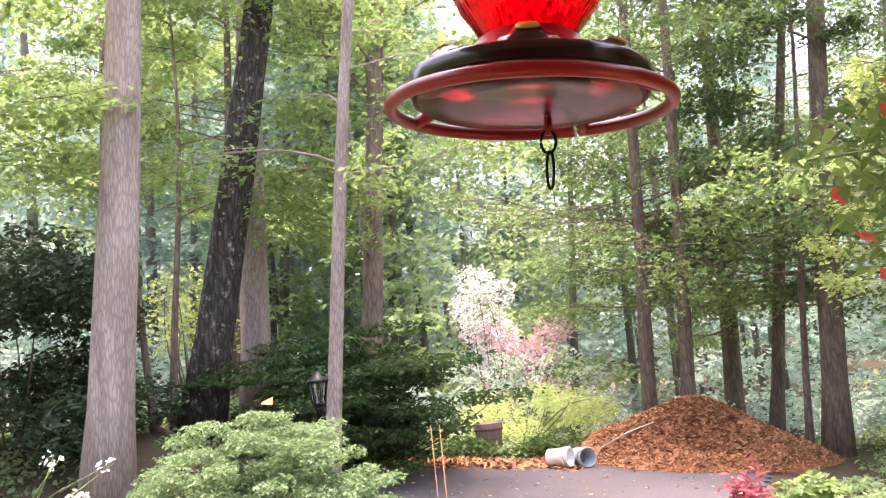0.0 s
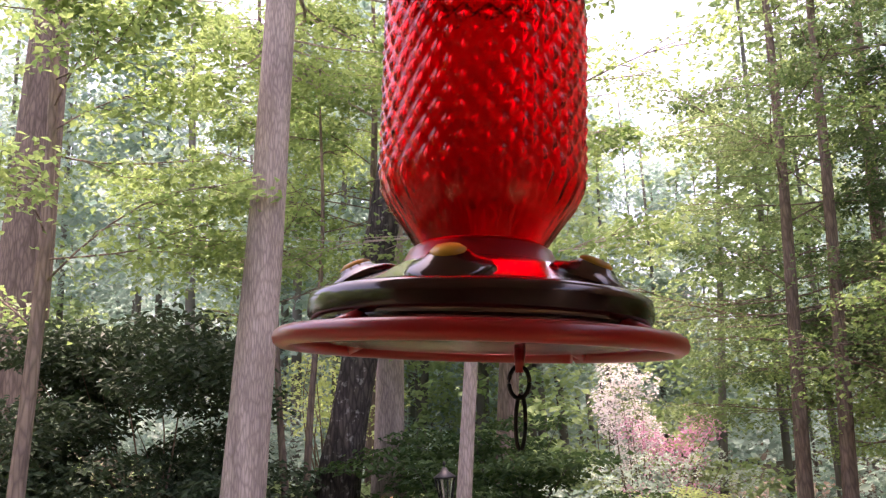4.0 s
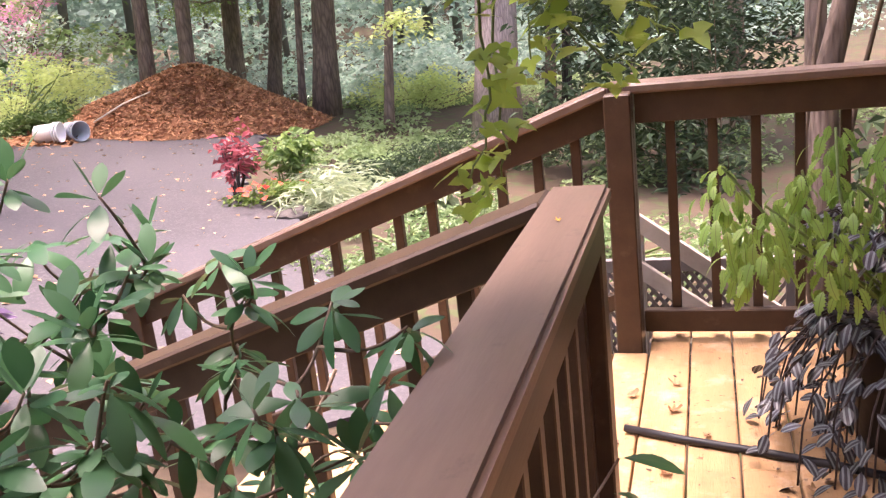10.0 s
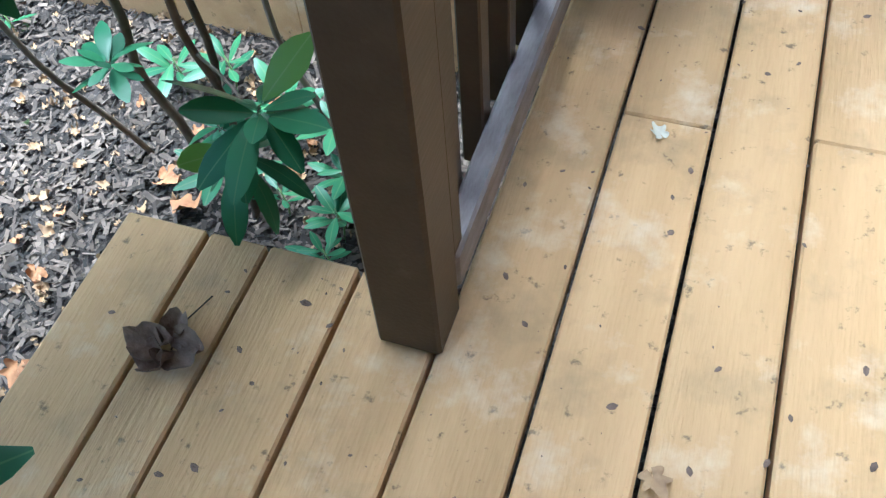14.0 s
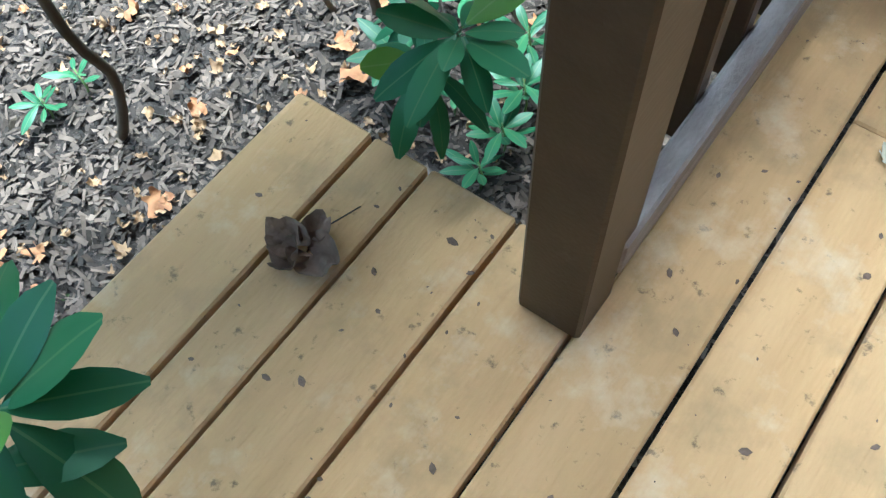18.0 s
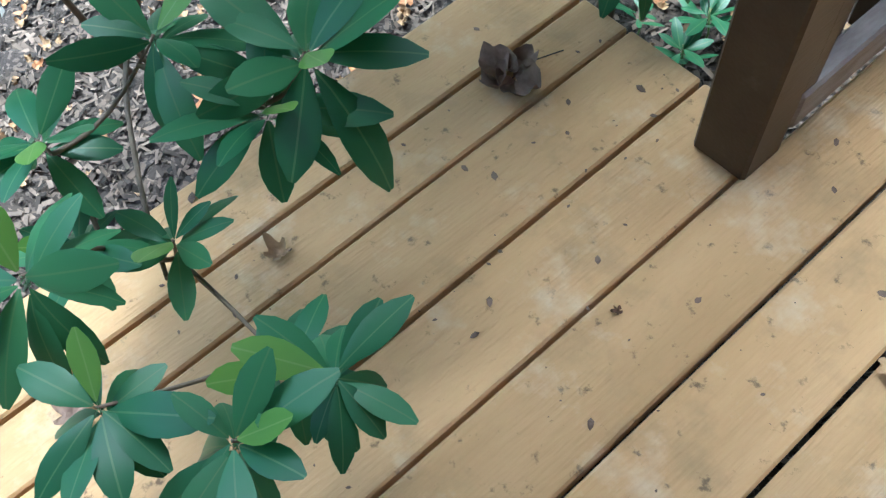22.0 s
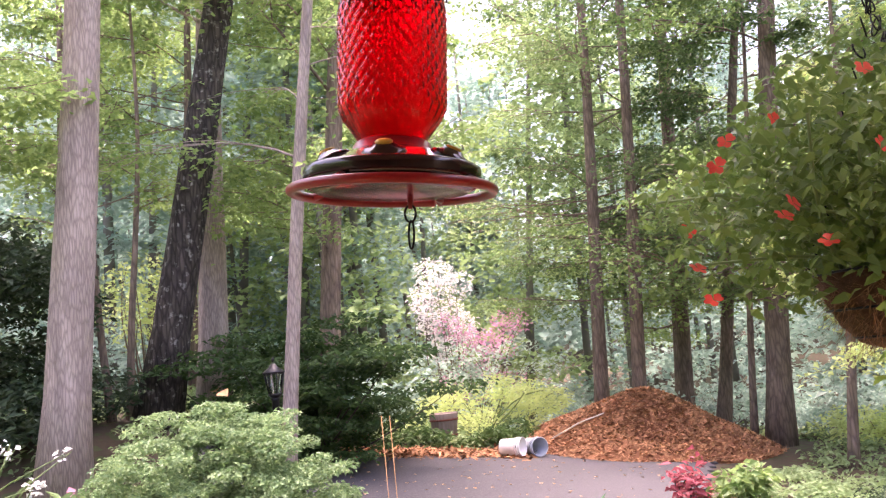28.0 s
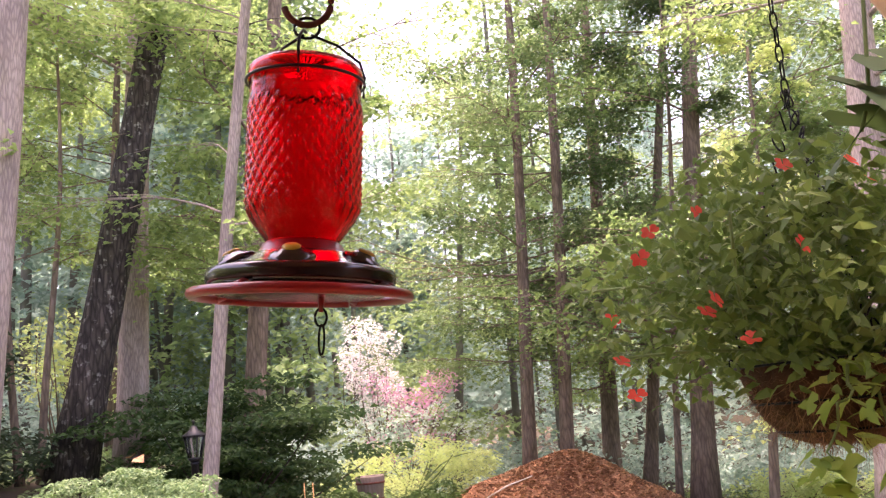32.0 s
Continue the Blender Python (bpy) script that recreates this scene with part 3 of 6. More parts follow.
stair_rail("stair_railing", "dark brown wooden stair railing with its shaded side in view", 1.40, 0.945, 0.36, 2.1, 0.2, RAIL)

# ---- stairs ----
stairs = thing("stairs", "orange-tan stained wooden steps leading down from the deck", "stairs", m=DM)
for k in range(3):
    z = -0.15 * (k + 1)
    y0 = 0.436 + 0.40 * k
    part("riser", box(1.16, 2.80, y0 - 0.02, y0, z + 0.0, z + 0.11, 0.002), DECK, stairs)
    for q in range(3):
        part("tread", box(1.15, 2.80, y0 + 0.001 + q * 0.147, y0 + 0.141 + q * 0.147, z - 0.036, z, 0.004), DECK, stairs)
    part("side_board", box(1.16, 1.198, y0 - (0.42 if k == 0 else 0), y0 + 0.40, -0.72, z - 0.038, 0.003), DECK, stairs)

# ---- house and porch roof: unseen behind and above the camera, sized for shade ----
# The house wall runs on to x 3.1 to stop light from behind.
wall = tagged(part("wall_house", box(-3.4, 3.1, -2.65, -2.5, -0.7, 3.0, 0), SIDING, None, "", DM), "unseen plain tan house wall, lengthened to block light from behind", "wall", kind="structure")
wall2 = tagged(part("wall_side", box(-3.4, -3.25, -2.5, 0.55, -0.7, 3.0, 0), SIDING, None, "", DM), "unseen plain tan side wall closing the porch", "wall", kind="structure")
# Roof slabs and eave are added out of view to shade deck and plants.
tagged(part("porch_ceiling", box(-3.25, 0.25, -2.5, 0.03, 2.62, 2.8, 0.01), CEIL, None, "", DM), "unseen pale ceiling slab, sized for the shade on the deck", "ceiling", kind="structure")
tagged(part("porch_ceiling_end", box(0.75, 3.1, -2.5, 0.2, 2.62, 2.8, 0.01), CEIL, None, "", DM), "unseen pale slab added to shade the end of the deck", "ceiling", kind="structure")
tagged(part("porch_eave", box(-3.4, 0.85, 0.034, 0.75, 2.6, 2.72, 0.01), CEIL, None, "", DM), "unseen pale eave along the porch edge, widened to shade the plants", "eave", kind="structure")

# ---- trees ----
def unit(a):
    return a / (np.linalg.norm(a) + 1e-9)


def tree(name, label, base, lean, r, h, bark, leafm, crown0, spread, nlimb, nleaf, seed, size=0.105, group="", rings=14, sprays=0, spray0=2.0, gapside=None):
    """A trunk that tapers and leans, with limbs that carry sprays of leaves."""
    rg = np.random.default_rng(seed)
    bx, by = base
    bz = float(height(bx, by)) - 0.1
    t = thing(name, label, "tree", group, m=Matrix.Translation((bx, by, bz)))
    s = np.linspace(0, 1, rings)
    path = np.stack([lean[0] * s * h + 0.12 * np.sin(s * 5 + seed) * s, lean[1] * s * h + 0.1 * np.sin(s * 4 + 2 * seed) * s, s * h], 1)
    rad = r * (1 - 0.72 * s) * (1 + 0.28 * np.exp(-s * h / 0.35))
    v, f = tube_arrays(path, rad, 18)
    v = v + rg.normal(0, r * 0.018, v.shape)
    part("trunk", mesh_of("trunk", v, f), bark, t)
    limbs = Heap()
    pts = []
    nlimb += 5
    spread *= 1.12
    total = nlimb + sprays
    for k in range(total):
        if k < nlimb:
            z = crown0 + (h - crown0) * (k + rg.uniform(0, 1)) / nlimb
            ln = spread * rg.uniform(0.6, 1.1) * (1 - 0.5 * (z - crown0) / (h - crown0 + 0.1))
            rise = rg.uniform(0.1, 0.6)
        else:
            z = spray0 + (crown0 - spray0) * rg.uniform(0, 1)
            ln = spread * rg.uniform(0.5, 1.15)
            rise = rg.uniform(-0.05, 0.3)
        a = rg.uniform(0, 2 * np.pi) if gapside is None else rg.normal(gapside, 1.2)
        c = np.array([np.interp(z, path[:, 2], path[:, 0]), np.interp(z, path[:, 2], path[:, 1]), z])
        tip = c + np.array([np.cos(a) * ln, np.sin(a) * ln, ln * rise])
        line = curve_pts(c, tip, 0.12, rg, 7)
        rr = max(0.012, r * 0.16 * (ln / spread))
        limbs.tube(line, np.linspace(rr, 0.006, 7), 5)
        m = max(6, int(nleaf * 3.1) // (total * 9))
        for q in range(9):
            w = 0.22 + 0.78 * (q + rg.uniform(0, 1)) / 9
            p0 = np.array([np.interp(w * 6, np.arange(7), line[:, c3]) for c3 in range(3)])
            b2 = a + (1 if q % 2 else -1) * rg.uniform(0.45, 1.15) * (1.1 - 0.7 * w)
            side = np.array([np.cos(b2), np.sin(b2), rg.normal(0.03, 0.1)])
            l2 = ln * (0.24 + 0.44 * (1 - w)) * rg.uniform(0.7, 1.25)
            sub = curve_pts(p0, p0 + side * l2, 0.08, rg, 4)
            limbs.tube(sub, np.linspace(rr * 0.35 + 0.003, 0.003, 4), 4)
            ws = rg.uniform(0.05, 1.1, m)
            across = rg.normal(0, 0.08 + 0.22 * l2, m) * (1.15 - 0.6 * ws)
            cl = p0 + side * l2 * ws[:, None]
            cl[:, 0] -= np.sin(b2) * across
            cl[:, 1] += np.cos(b2) * across
            cl[:, 2] += rg.normal(0, 0.04 + 0.06 * l2, m) - 0.12 * l2 * ws ** 2 - 0.3 * np.abs(across)
            if p0[2] + bz < 0.72 * by + 1.5:
                pts.append(cl)
    tagged(part("limbs", limbs.mesh("limbs"), bark, t), kind="stuff")
    if pts:
        tagged(leaf_part("crown", np.concatenate(pts), size, leafm, t, seed, aspect=0.66, flat=0.62), kind="stuff")
    return t


G = "trees round the driveway"
tree("tulip_tree", "tall pale grey tulip tree trunk with a straight smooth bole", (-4.62, 10.0), (0.085, 0.0), 0.27, 17, BARKG, CANOPY, 7.0, 2.8, 12, 4800, 1, group=G, gapside=1.6)
tree("oak_tree", "dark furrowed leaning oak trunk with lichen patches", (-4.55, 13.0), (0.215, 0.0), 0.30, 17, BARKD, CANOPY, 6.0, 3.6, 13, 6000, 2, group=G)
tree("maple_tree", "grey-brown maple trunk behind the azalea", (-4.0, 14.0), (0.05, 0.0), 0.25, 17, BARKG, CANOPY, 6.5, 3.4, 12, 5600, 3, group=G)
tree("birch_tree", "slim grey trunk beside the lamp post", (-2.42, 11.5), (0.118, 0.0), 0.105, 14, BARKG, CANOPY, 4.8, 2.6, 12, 4200, 4, group=G, sprays=2, spray0=4.0, gapside=1.7)
tree("poplar_tree", "brown poplar trunk behind the slim grey one", (-2.5, 15.5), (0.095, 0.0), 0.2, 17, BARKM, CANOPY, 5.0, 3.4, 13, 5000, 5, group=G, sprays=3, spray0=3.4, gapside=3.3)
tree("maple_tree", "slender dark maple trunk behind the wood chip pile", (2.55, 18.0), (0.062, 0.0), 0.15, 15, BARKM, CANOPYD, 5.6, 3.0, 13, 6600, 6, group=G, sprays=12, spray0=3.0, gapside=0.4)
tree("maple_tree", "slender dark trunk with horizontal leafy sprays", (3.28, 18.0), (0.075, 0.0), 0.15, 16, BARKM, CANOPYD, 5.6, 3.4, 13, 7000, 7, group=G, sprays=14, spray0=2.8)
tree("oak_tree", "brown oak trunk behind the wood chip pile", (4.84, 21.0), (0.072, 0.0), 0.22, 17, BARKM, CANOPY, 5.0, 3.6, 12, 6400, 8, group=G, sprays=9, spray0=2.6)
tree("maple_tree", "slender dark leaning trunk behind the pile", (5.15, 19.0), (0.17, 0.0), 0.145, 15, BARKM, CANOPYD, 5.6, 3.2, 13, 7400, 9, group=G, sprays=13, spray0=2.4)
tree("oak_tree", "stout brown oak trunk at the end of the pile", (5.5, 16.5), (0.108, 0.0), 0.235, 17, BARKM, CANOPY, 5.0, 3.8, 13, 7000, 10, group=G, sprays=10, spray0=2.8)
tree("ironwood_tree", "thin brown trunk standing beside a stout oak", (5.15, 16.9), (0.1, 0.0), 0.07, 11, BARKM, CANOPYD, 5.0, 2.0, 8, 2200, 11, group=G)
tree("dogwood_tree", "thin reddish-brown trunk with bright yellow-green leaves", (5.72, 14.0), (0.115, 0.0), 0.085, 8, BARKM, YGREEN, 1.6, 1.3, 10, 1500, 12, group=G)
tree("beech_tree", "thick pale pinkish-grey trunk near the stair railing", (6.65, 12.0), (0.085, 0.0), 0.33, 16, BARKG, CANOPY, 6.5, 3.6, 12, 4600, 13, group=G)
tree("maple_tree", "slim grey-brown trunk beyond the garden bed", (8.85, 14.0), (0.075, 0.0), 0.1, 14, BARKM, CANOPYD, 4.5, 2.6, 10, 4200, 14, group=G, sprays=3)
tree("maple_tree", "slim dark trunk among the garden trees", (9.6, 14.6), (0.06, 0.0), 0.09, 14, BARKD, CANOPYD, 4.5, 2.6, 10, 4000, 15, group=G, sprays=3)
tree("oak_tree", "thick brown oak trunk on the bank", (-10.85, 14.0), (0.045, 0.0), 0.54, 18, BARKM, CANOPY, 8.5, 4.0, 12, 5600, 16, group=G)
tree("sapling", "thin bare-stemmed sapling on the bank", (-5.05, 12.6), (-0.06, 0.0), 0.06, 6, BARKM, CANOPY, 2.6, 1.2, 4, 260, 17)
tree("sapling", "thin forked sapling on the bank", (-4.9, 12.9), (0.06, 0.0), 0.06, 6.5, BARKM, CANOPY, 2.8, 1.3, 4, 280, 18)
tree("hornbeam_tree", "leafy understorey tree behind the leaning oak", (-5.2, 17.0), (0.03, 0.0), 0.12, 11, BARKM, CANOPY, 3.2, 2.8, 13, 5200, 61, size=0.12)
tree("hornbeam_tree", "slender understorey tree with bright layered leaves on the bank", (-8.4, 18.5), (0.02, 0.0), 0.12, 13, BARKM, CANOPY, 3.6, 3.0, 14, 5200, 62, size=0.12)
# overhanging leafy limbs of trees between the driveway and the house
tree("hornbeam_tree", "leafy understorey tree with drooping bright green sprays", (-6.8, 9.0), (0.05, 0.0), 0.11, 9, BARKM, CANOPY, 3.4, 2.4, 10, 3600, 19, size=0.11)
tree("hornbeam_tree", "leafy understorey tree shading the garden bed", (10.5, 11.0), (-0.04, 0.0), 0.14, 11, BARKM, CANOPYD, 3.0, 2.8, 13, 6000, 20, size=0.12)

# The leafy crown lies out of view, added to shade deck end and stairs.
tree("dogwood_tree", "slim dogwood by the stairs, its unseen crown added to shade them", (4.95, 4.4), (-0.02, 0.0), 0.08, 8.5, BARKM, CANOPYD, 4.9, 2.7, 9, 4600, 64, size=0.11, gapside=3.5)

# ---- far woods ----
def domes(c, rx, rz, n, rg):
    """Leaf points over a flattened dome, like one leafy branch end seen from outside."""
    u, a = np.sqrt(rg.uniform(0, 1, n)), rg.uniform(0, 2 * np.pi, n)
    lob = 1 + 0.22 * np.sin(3 * a + c[0] * 5) + 0.12 * np.sin(7 * a + c[1] * 3)
    p = np.stack([rx * u * lob * np.cos(a), rx * u * lob * np.sin(a), rz * (1 - u ** 2) - 0.3 * rz * u], 1)
    return np.asarray(c) + p + rg.normal(0, 0.06, (n, 3)) * rx


rg = np.random.default_rng(77)
spots = []
for k in range(205):
    y = 23 + 36 * rg.uniform(0, 1) ** 1.25
    x = rg.uniform(-0.8 * y - 4, 1.0 * y + 5)
    tall, kind_ = rg.uniform(14, 29), rg.uniform(0, 1)
    if y < 34 and -0.09 < x / y < 0.42 and kind_ < 0.7:
        continue
    spots.append((x, y, tall, (kind_ * 7.3) % 1))
trunks = Heap()
fa, fb = [], []
for x, y, h, q in spots:
    z = float(height(x, y)) - 0.2
    gap = -0.05 < x / y < 0.11
    h = min(h, 0.7 * y + 2.0)
    if gap:
        h = min(h, 0.4 * y + 2.0)
    s = np.linspace(0, 1, 5)
    ln = np.array([rg.normal(0.02, 0.03), rg.normal(0, 0.03)])
    trunks.tube(np.stack([x + ln[0] * h * s, y + ln[1] * h * s, z + h * s], 1), 0.13 * rg.uniform(0.5, 1.4) * (1 - 0.7 * s), 6)
    clear = 0.1 < x / y < 0.27
    reach = rg.uniform(1.5, 2.8)
    for c in range(46):
        e = rg.uniform(0.06, 1.0) if q > 0.25 else rg.uniform(0.3, 1.0)
        zc = z + h * e
        if clear and y < 38 and zc < 3.2:
            continue
        r = reach * (1.15 - 0.75 * e) * np.sqrt(rg.uniform(0.05, 1))
        b = rg.uniform(0, 2 * np.pi)
        cc = (x + ln[0] * (zc - z) + r * np.cos(b), y + r * np.sin(b), zc)
        p = domes(cc, rg.uniform(0.8, 1.5), rg.uniform(0.35, 0.7), int(rg.uniform(55, 80)), rg)
        # Farther crowns take the leaf colour with haze in it.
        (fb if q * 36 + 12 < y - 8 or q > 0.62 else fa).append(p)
woods = thing("far_woods", "far woodland of green trees on the rising ground", "woods", kind="stuff")
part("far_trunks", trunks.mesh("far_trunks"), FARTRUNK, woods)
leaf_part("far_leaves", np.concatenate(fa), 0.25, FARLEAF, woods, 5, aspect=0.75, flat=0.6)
leaf_part("far_pale_leaves", np.concatenate(fb), 0.26, FARHAZE, woods, 6, aspect=0.75, flat=0.6)
# brush at the foot of the woods
pts = []
for _ in range(330):
    x, y, hh = rg.uniform(-18, 26), rg.uniform(18.5, 42), rg.uniform(0.3, 1.7)
    if 0.12 < x / y < 0.26 and y > 24:
        hh = 0.25
    for c in range(3):
        pts.append(domes((x + rg.normal(0, 0.6), y + rg.normal(0, 0.5), float(height(x, y)) + hh * rg.uniform(0.3, 1)), rg.uniform(0.5, 1.0), 0.45, 75, rg))
brush = thing("undergrowth", "undergrowth at the foot of the woods, its green paled for haze", "undergrowth", kind="stuff")
leaf_part("brush_leaves", np.concatenate(pts), 0.17, FARHAZE, brush, 8, aspect=0.6, flat=0.5)
# the wooded hill behind everything
hill = []
for k in range(1250):
    a = rg.uniform(-0.95, 0.95)
    d = rg.uniform(60, 125)
    x, y = d * np.sin(a), d * np.cos(a)
    hh = rg.uniform(0, 1) ** 1.2 * (9 if -0.08 < a < 0.13 else 19)
    hill.append(domes((x, y, float(height(x, y)) + hh), rg.uniform(2.2, 4.5), 2.4, 80, rg))
# unseen woods on the other sides of the house, added to block horizon light
round_ = []
for k in range(1000):
    a = rg.uniform(1.02, 2 * np.pi - 1.02)
    d = rg.uniform(15, 42)
    x, y = d * np.sin(a), d * np.cos(a)
    round_.append(domes((x, y, float(height(x, y)) + 17 * rg.uniform(0.02, 1) * d / 42 + 2.0 * rg.uniform(0, 1)), rg.uniform(1.6, 3.0), 1.3, 55, rg))
roundw = thing("unseen_woods", "unseen ring of green woodland added to block low sky light", "woods", kind="stuff")
leaf_part("round_leaves", np.concatenate(round_), 0.75, FARLEAF, roundw, 65, aspect=0.8, flat=0.4)
hillw = thing("wooded_hill", "wooded hillside in the distance, haze put into its leaf colour", "woods", kind="stuff")
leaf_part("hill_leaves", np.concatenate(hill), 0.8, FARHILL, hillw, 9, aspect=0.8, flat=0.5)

# ---- shrubs ----
def shrub(name, label, x, y, lobes, size, leafm, nstem, seed, stem=TWIG, category="shrub", z0=None, aspect=0.5, flat=0.45, group="", kind=""):
    """Stems fanning from one foot into uneven lobes of leaves: (dx, dy, dz, rx, ry, rz, leaves)."""
    rg = np.random.default_rng(seed)
    z = (float(height(x, y)) if z0 is None else z0) - 0.03
    t = thing(name, label, category, group, kind, m=Matrix.Translation((x, y, z)))
    st = Heap()
    pts = []
    for k in range(nstem):
        l = lobes[k % len(lobes)]
        tip = np.array(l[:3]) + rg.normal(0, 0.4, 3) * np.array(l[3:6])
        st.tube(curve_pts(rg.normal(0, 0.06, 3) * [1, 1, 0], tip, 0.15, rg, 6), np.linspace(0.02, 0.004, 6) * (1 if size > 0.04 else 0.7), 5)
    for l in lobes:
        pts.append(blob(l[:3], l[3:6], int(l[6]), rg, 0.45))
    tagged(part("stems", st.mesh("stems"), stem, t), kind="stuff")
    p = np.concatenate(pts)
    p[:, 2] = np.maximum(p[:, 2], 0.04)
    tagged(leaf_part("foliage", p, size, leafm, t, seed, aspect=aspect, flat=flat), kind="stuff")
    return t


rg = np.random.default_rng(5)
az = []
for k in range(330):
    a, el = k * 2.39996, math.asin((k + 0.5) / 330)
    u = 1.05 - 0.42 * rg.uniform(0, 1) ** 1.5
    wide = rg.uniform(0.1, 0.21)
    az.append((1.25 * u * math.cos(el) * np.cos(a), 1.05 * u * math.cos(el) * np.sin(a), 0.12 + 1.45 * u * math.sin(el), wide, wide, rg.uniform(0.045, 0.08), int(9000 * wide * wide)))
azalea = shrub("azalea_bush", "large rounded pale green azalea bush beside the driveway", -2.05, 7.3, az, 0.042, AZBUSH, 70, 31, TWIGD)
hol = [(rg.uniform(-1.6, 1.5), rg.uniform(-1, 1), rg.uniform(0.3, 2.9), 0.75, 0.7, 0.4, 620) for _ in range(34)]
shrub("holly_bush", "dense dark green holly bush on the bank", -6.6, 11.6, hol, 0.125, HOLLY, 14, 32)
shrub("holly_bush", "dense dark green holly bush near the tulip tree", -8.6, 10.4, [(rg.uniform(-1.4, 1.4), rg.uniform(-1, 1), rg.uniform(0.3, 2.2), 0.7, 0.7, 0.4, 520) for _ in range(22)], 0.12, HOLLY, 10, 33)
dog = []
for k in range(70):
    a, q = rg.uniform(0, 2 * np.pi), rg.uniform(0.1, 1)
    up = (0.25 + 2.6 * rg.uniform(0, 1)) * (1 - 0.45 * q)
    q *= min(1.0, 0.45 + 0.5 * up)
    dog.append((2.3 * q * np.cos(a), 1.5 * q * np.sin(a), up, 0.7, 0.5, 0.12, 230))
shrub("viburnum_bush", "big dark green viburnum with layered drooping branches", -2.45, 13.6, dog, 0.12, DOGWOOD, 26, 34, TWIGD)
shrub("understorey_bush", "thin twiggy bush with yellowish leaves on the bank", -5.6, 15.5, [(rg.uniform(-1, 1), rg.uniform(-0.6, 0.6), rg.uniform(1.0, 3.0), 0.6, 0.6, 0.4, 110) for _ in range(12)], 0.11, YGREEN, 20, 35)
shrub("crape_myrtle", "pale whitish-pink flowering crape myrtle tree", -0.55, 21.5, [(rg.uniform(-0.65, 0.6), rg.uniform(-0.5, 0.5), rg.uniform(1.9, 4.0), 0.34, 0.34, 0.4, 150) for _ in range(17)], 0.09, PALEPINK, 14, 36)
shrub("crape_myrtle", "pink flowering shrub at the edge of the woods", 0.35, 20.8, [(rg.uniform(-1.0, 1.0), rg.uniform(-0.5, 0.5), rg.uniform(0.9, 2.7), 0.42, 0.4, 0.3, 150) for _ in range(15)], 0.085, PINK, 14, 37)
shrub("spirea_bush", "grey-green arching shrub among the pink blossom", 0.3, 20.2, [(rg.uniform(-1.3, 1.6), rg.uniform(-0.3, 0.3), rg.uniform(0.4, 1.9), 0.5, 0.4, 0.25, 110) for _ in range(14)], 0.1, FARHAZE, 14, 63)
shrub("goldenrod_clump", "tall bright yellow-green perennials behind the driveway", 0.2, 18.1, [(rg.uniform(-1.5, 1.5), rg.uniform(-0.5, 0.5), rg.uniform(0.2, 1.05), 0.35, 0.35, 0.3, 260) for _ in range(22)], 0.12, YGREEN, 40, 38, STEMG, "plant", aspect=0.22, flat=0.1)
shrub("yellow_shrub", "low yellow-green shrubs beyond the thin tree", 7.6, 17.0, [(rg.uniform(-2.2, 2.2), rg.uniform(-0.6, 0.6), rg.uniform(0.1, 0.65), 0.5, 0.4, 0.25, 200) for _ in range(18)], 0.1, YGREEN, 20, 39)
shrub("groundcover", "dark green leafy groundcover along the edge of the driveway", -0.4, 16.0, [(rg.uniform(-2.2, 1.6), rg.uniform(-0.35, 0.5), rg.uniform(0.05, 0.3), 0.3, 0.3, 0.15, 130) for _ in range(26)], 0.11, DOGWOOD, 12, 40, category="groundcover")
shrub("rhododendron_bush", "dark green rhododendron mass beyond the end railing", 8.3, 9.2, [(rg.uniform(-1.9, 1.9), rg.uniform(-1, 1), rg.uniform(0.3, 2.9), 0.7, 0.7, 0.4, 230) for _ in range(30)], 0.15, HOLLY, 18, 41, aspect=0.36)
# In view only at its edge; the wider mass is added to block light.
rt = shrub("rhododendron_bush", "tall dark rhododendron near the end of the deck", 4.0, 3.45, [(rg.uniform(-0.1, 2.8), rg.uniform(-2.6, 0.6), rg.uniform(0.6, 4.8), 0.48, 0.48, 0.3, 170) for _ in range(64)], 0.14, HOLLY, 16, 42, aspect=0.36)
bt = Heap()
bt.tube([(0, 0, -0.1), (0.03, 0.02, 0.7), (-0.04, 0.0, 1.5), (0.15, -0.1, 2.4), (0.3, -0.2, 3.2)], [0.085, 0.075, 0.065, 0.05, 0.03], 10)
part("trunk", bt.mesh("trunk"), BARKM, rt, "crooked reddish-brown trunk")
shrub("yew_hedge", "low dark green spreading yew in the garden bed", 4.6, 9.9, [(rg.uniform(-1.7, 1.9), rg.uniform(-0.7, 0.7), rg.uniform(0.05, 0.4), 0.45, 0.4, 0.16, 330) for _ in range(22)], 0.075, HOLLY, 20, 43, aspect=0.3)
shrub("liriope_clump", "arching striped liriope clump beside the driveway", 3.05, 9.2, [(rg.uniform(-0.5, 0.5), rg.uniform(-0.35, 0.35), rg.uniform(0.1, 0.38), 0.28, 0.25, 0.15, 130) for _ in range(10)], 0.2, HOSTA, 8, 44, STEMG, "plant", aspect=0.1, flat=0.2)
shrub("hosta_clump", "variegated white-edged hosta in the garden bed", 3.75, 8.7, [(rg.uniform(-0.45, 0.45), rg.uniform(-0.35, 0.35), rg.uniform(0.08, 0.3), 0.25, 0.22, 0.1, 55) for _ in range(9)], 0.19, HOSTA, 8, 45, STEMG, "plant", aspect=0.5, flat=0.5)
shrub("groundcover", "pale yellow-green leafy groundcover beside the driveway", 3.1, 7.2, [(rg.uniform(-0.9, 1.3), rg.uniform(-1.0, 1.0), rg.uniform(0.04, 0.22), 0.26, 0.26, 0.1, 130) for _ in range(34)], 0.07, AZALEA, 14, 46, STEMG, "groundcover")
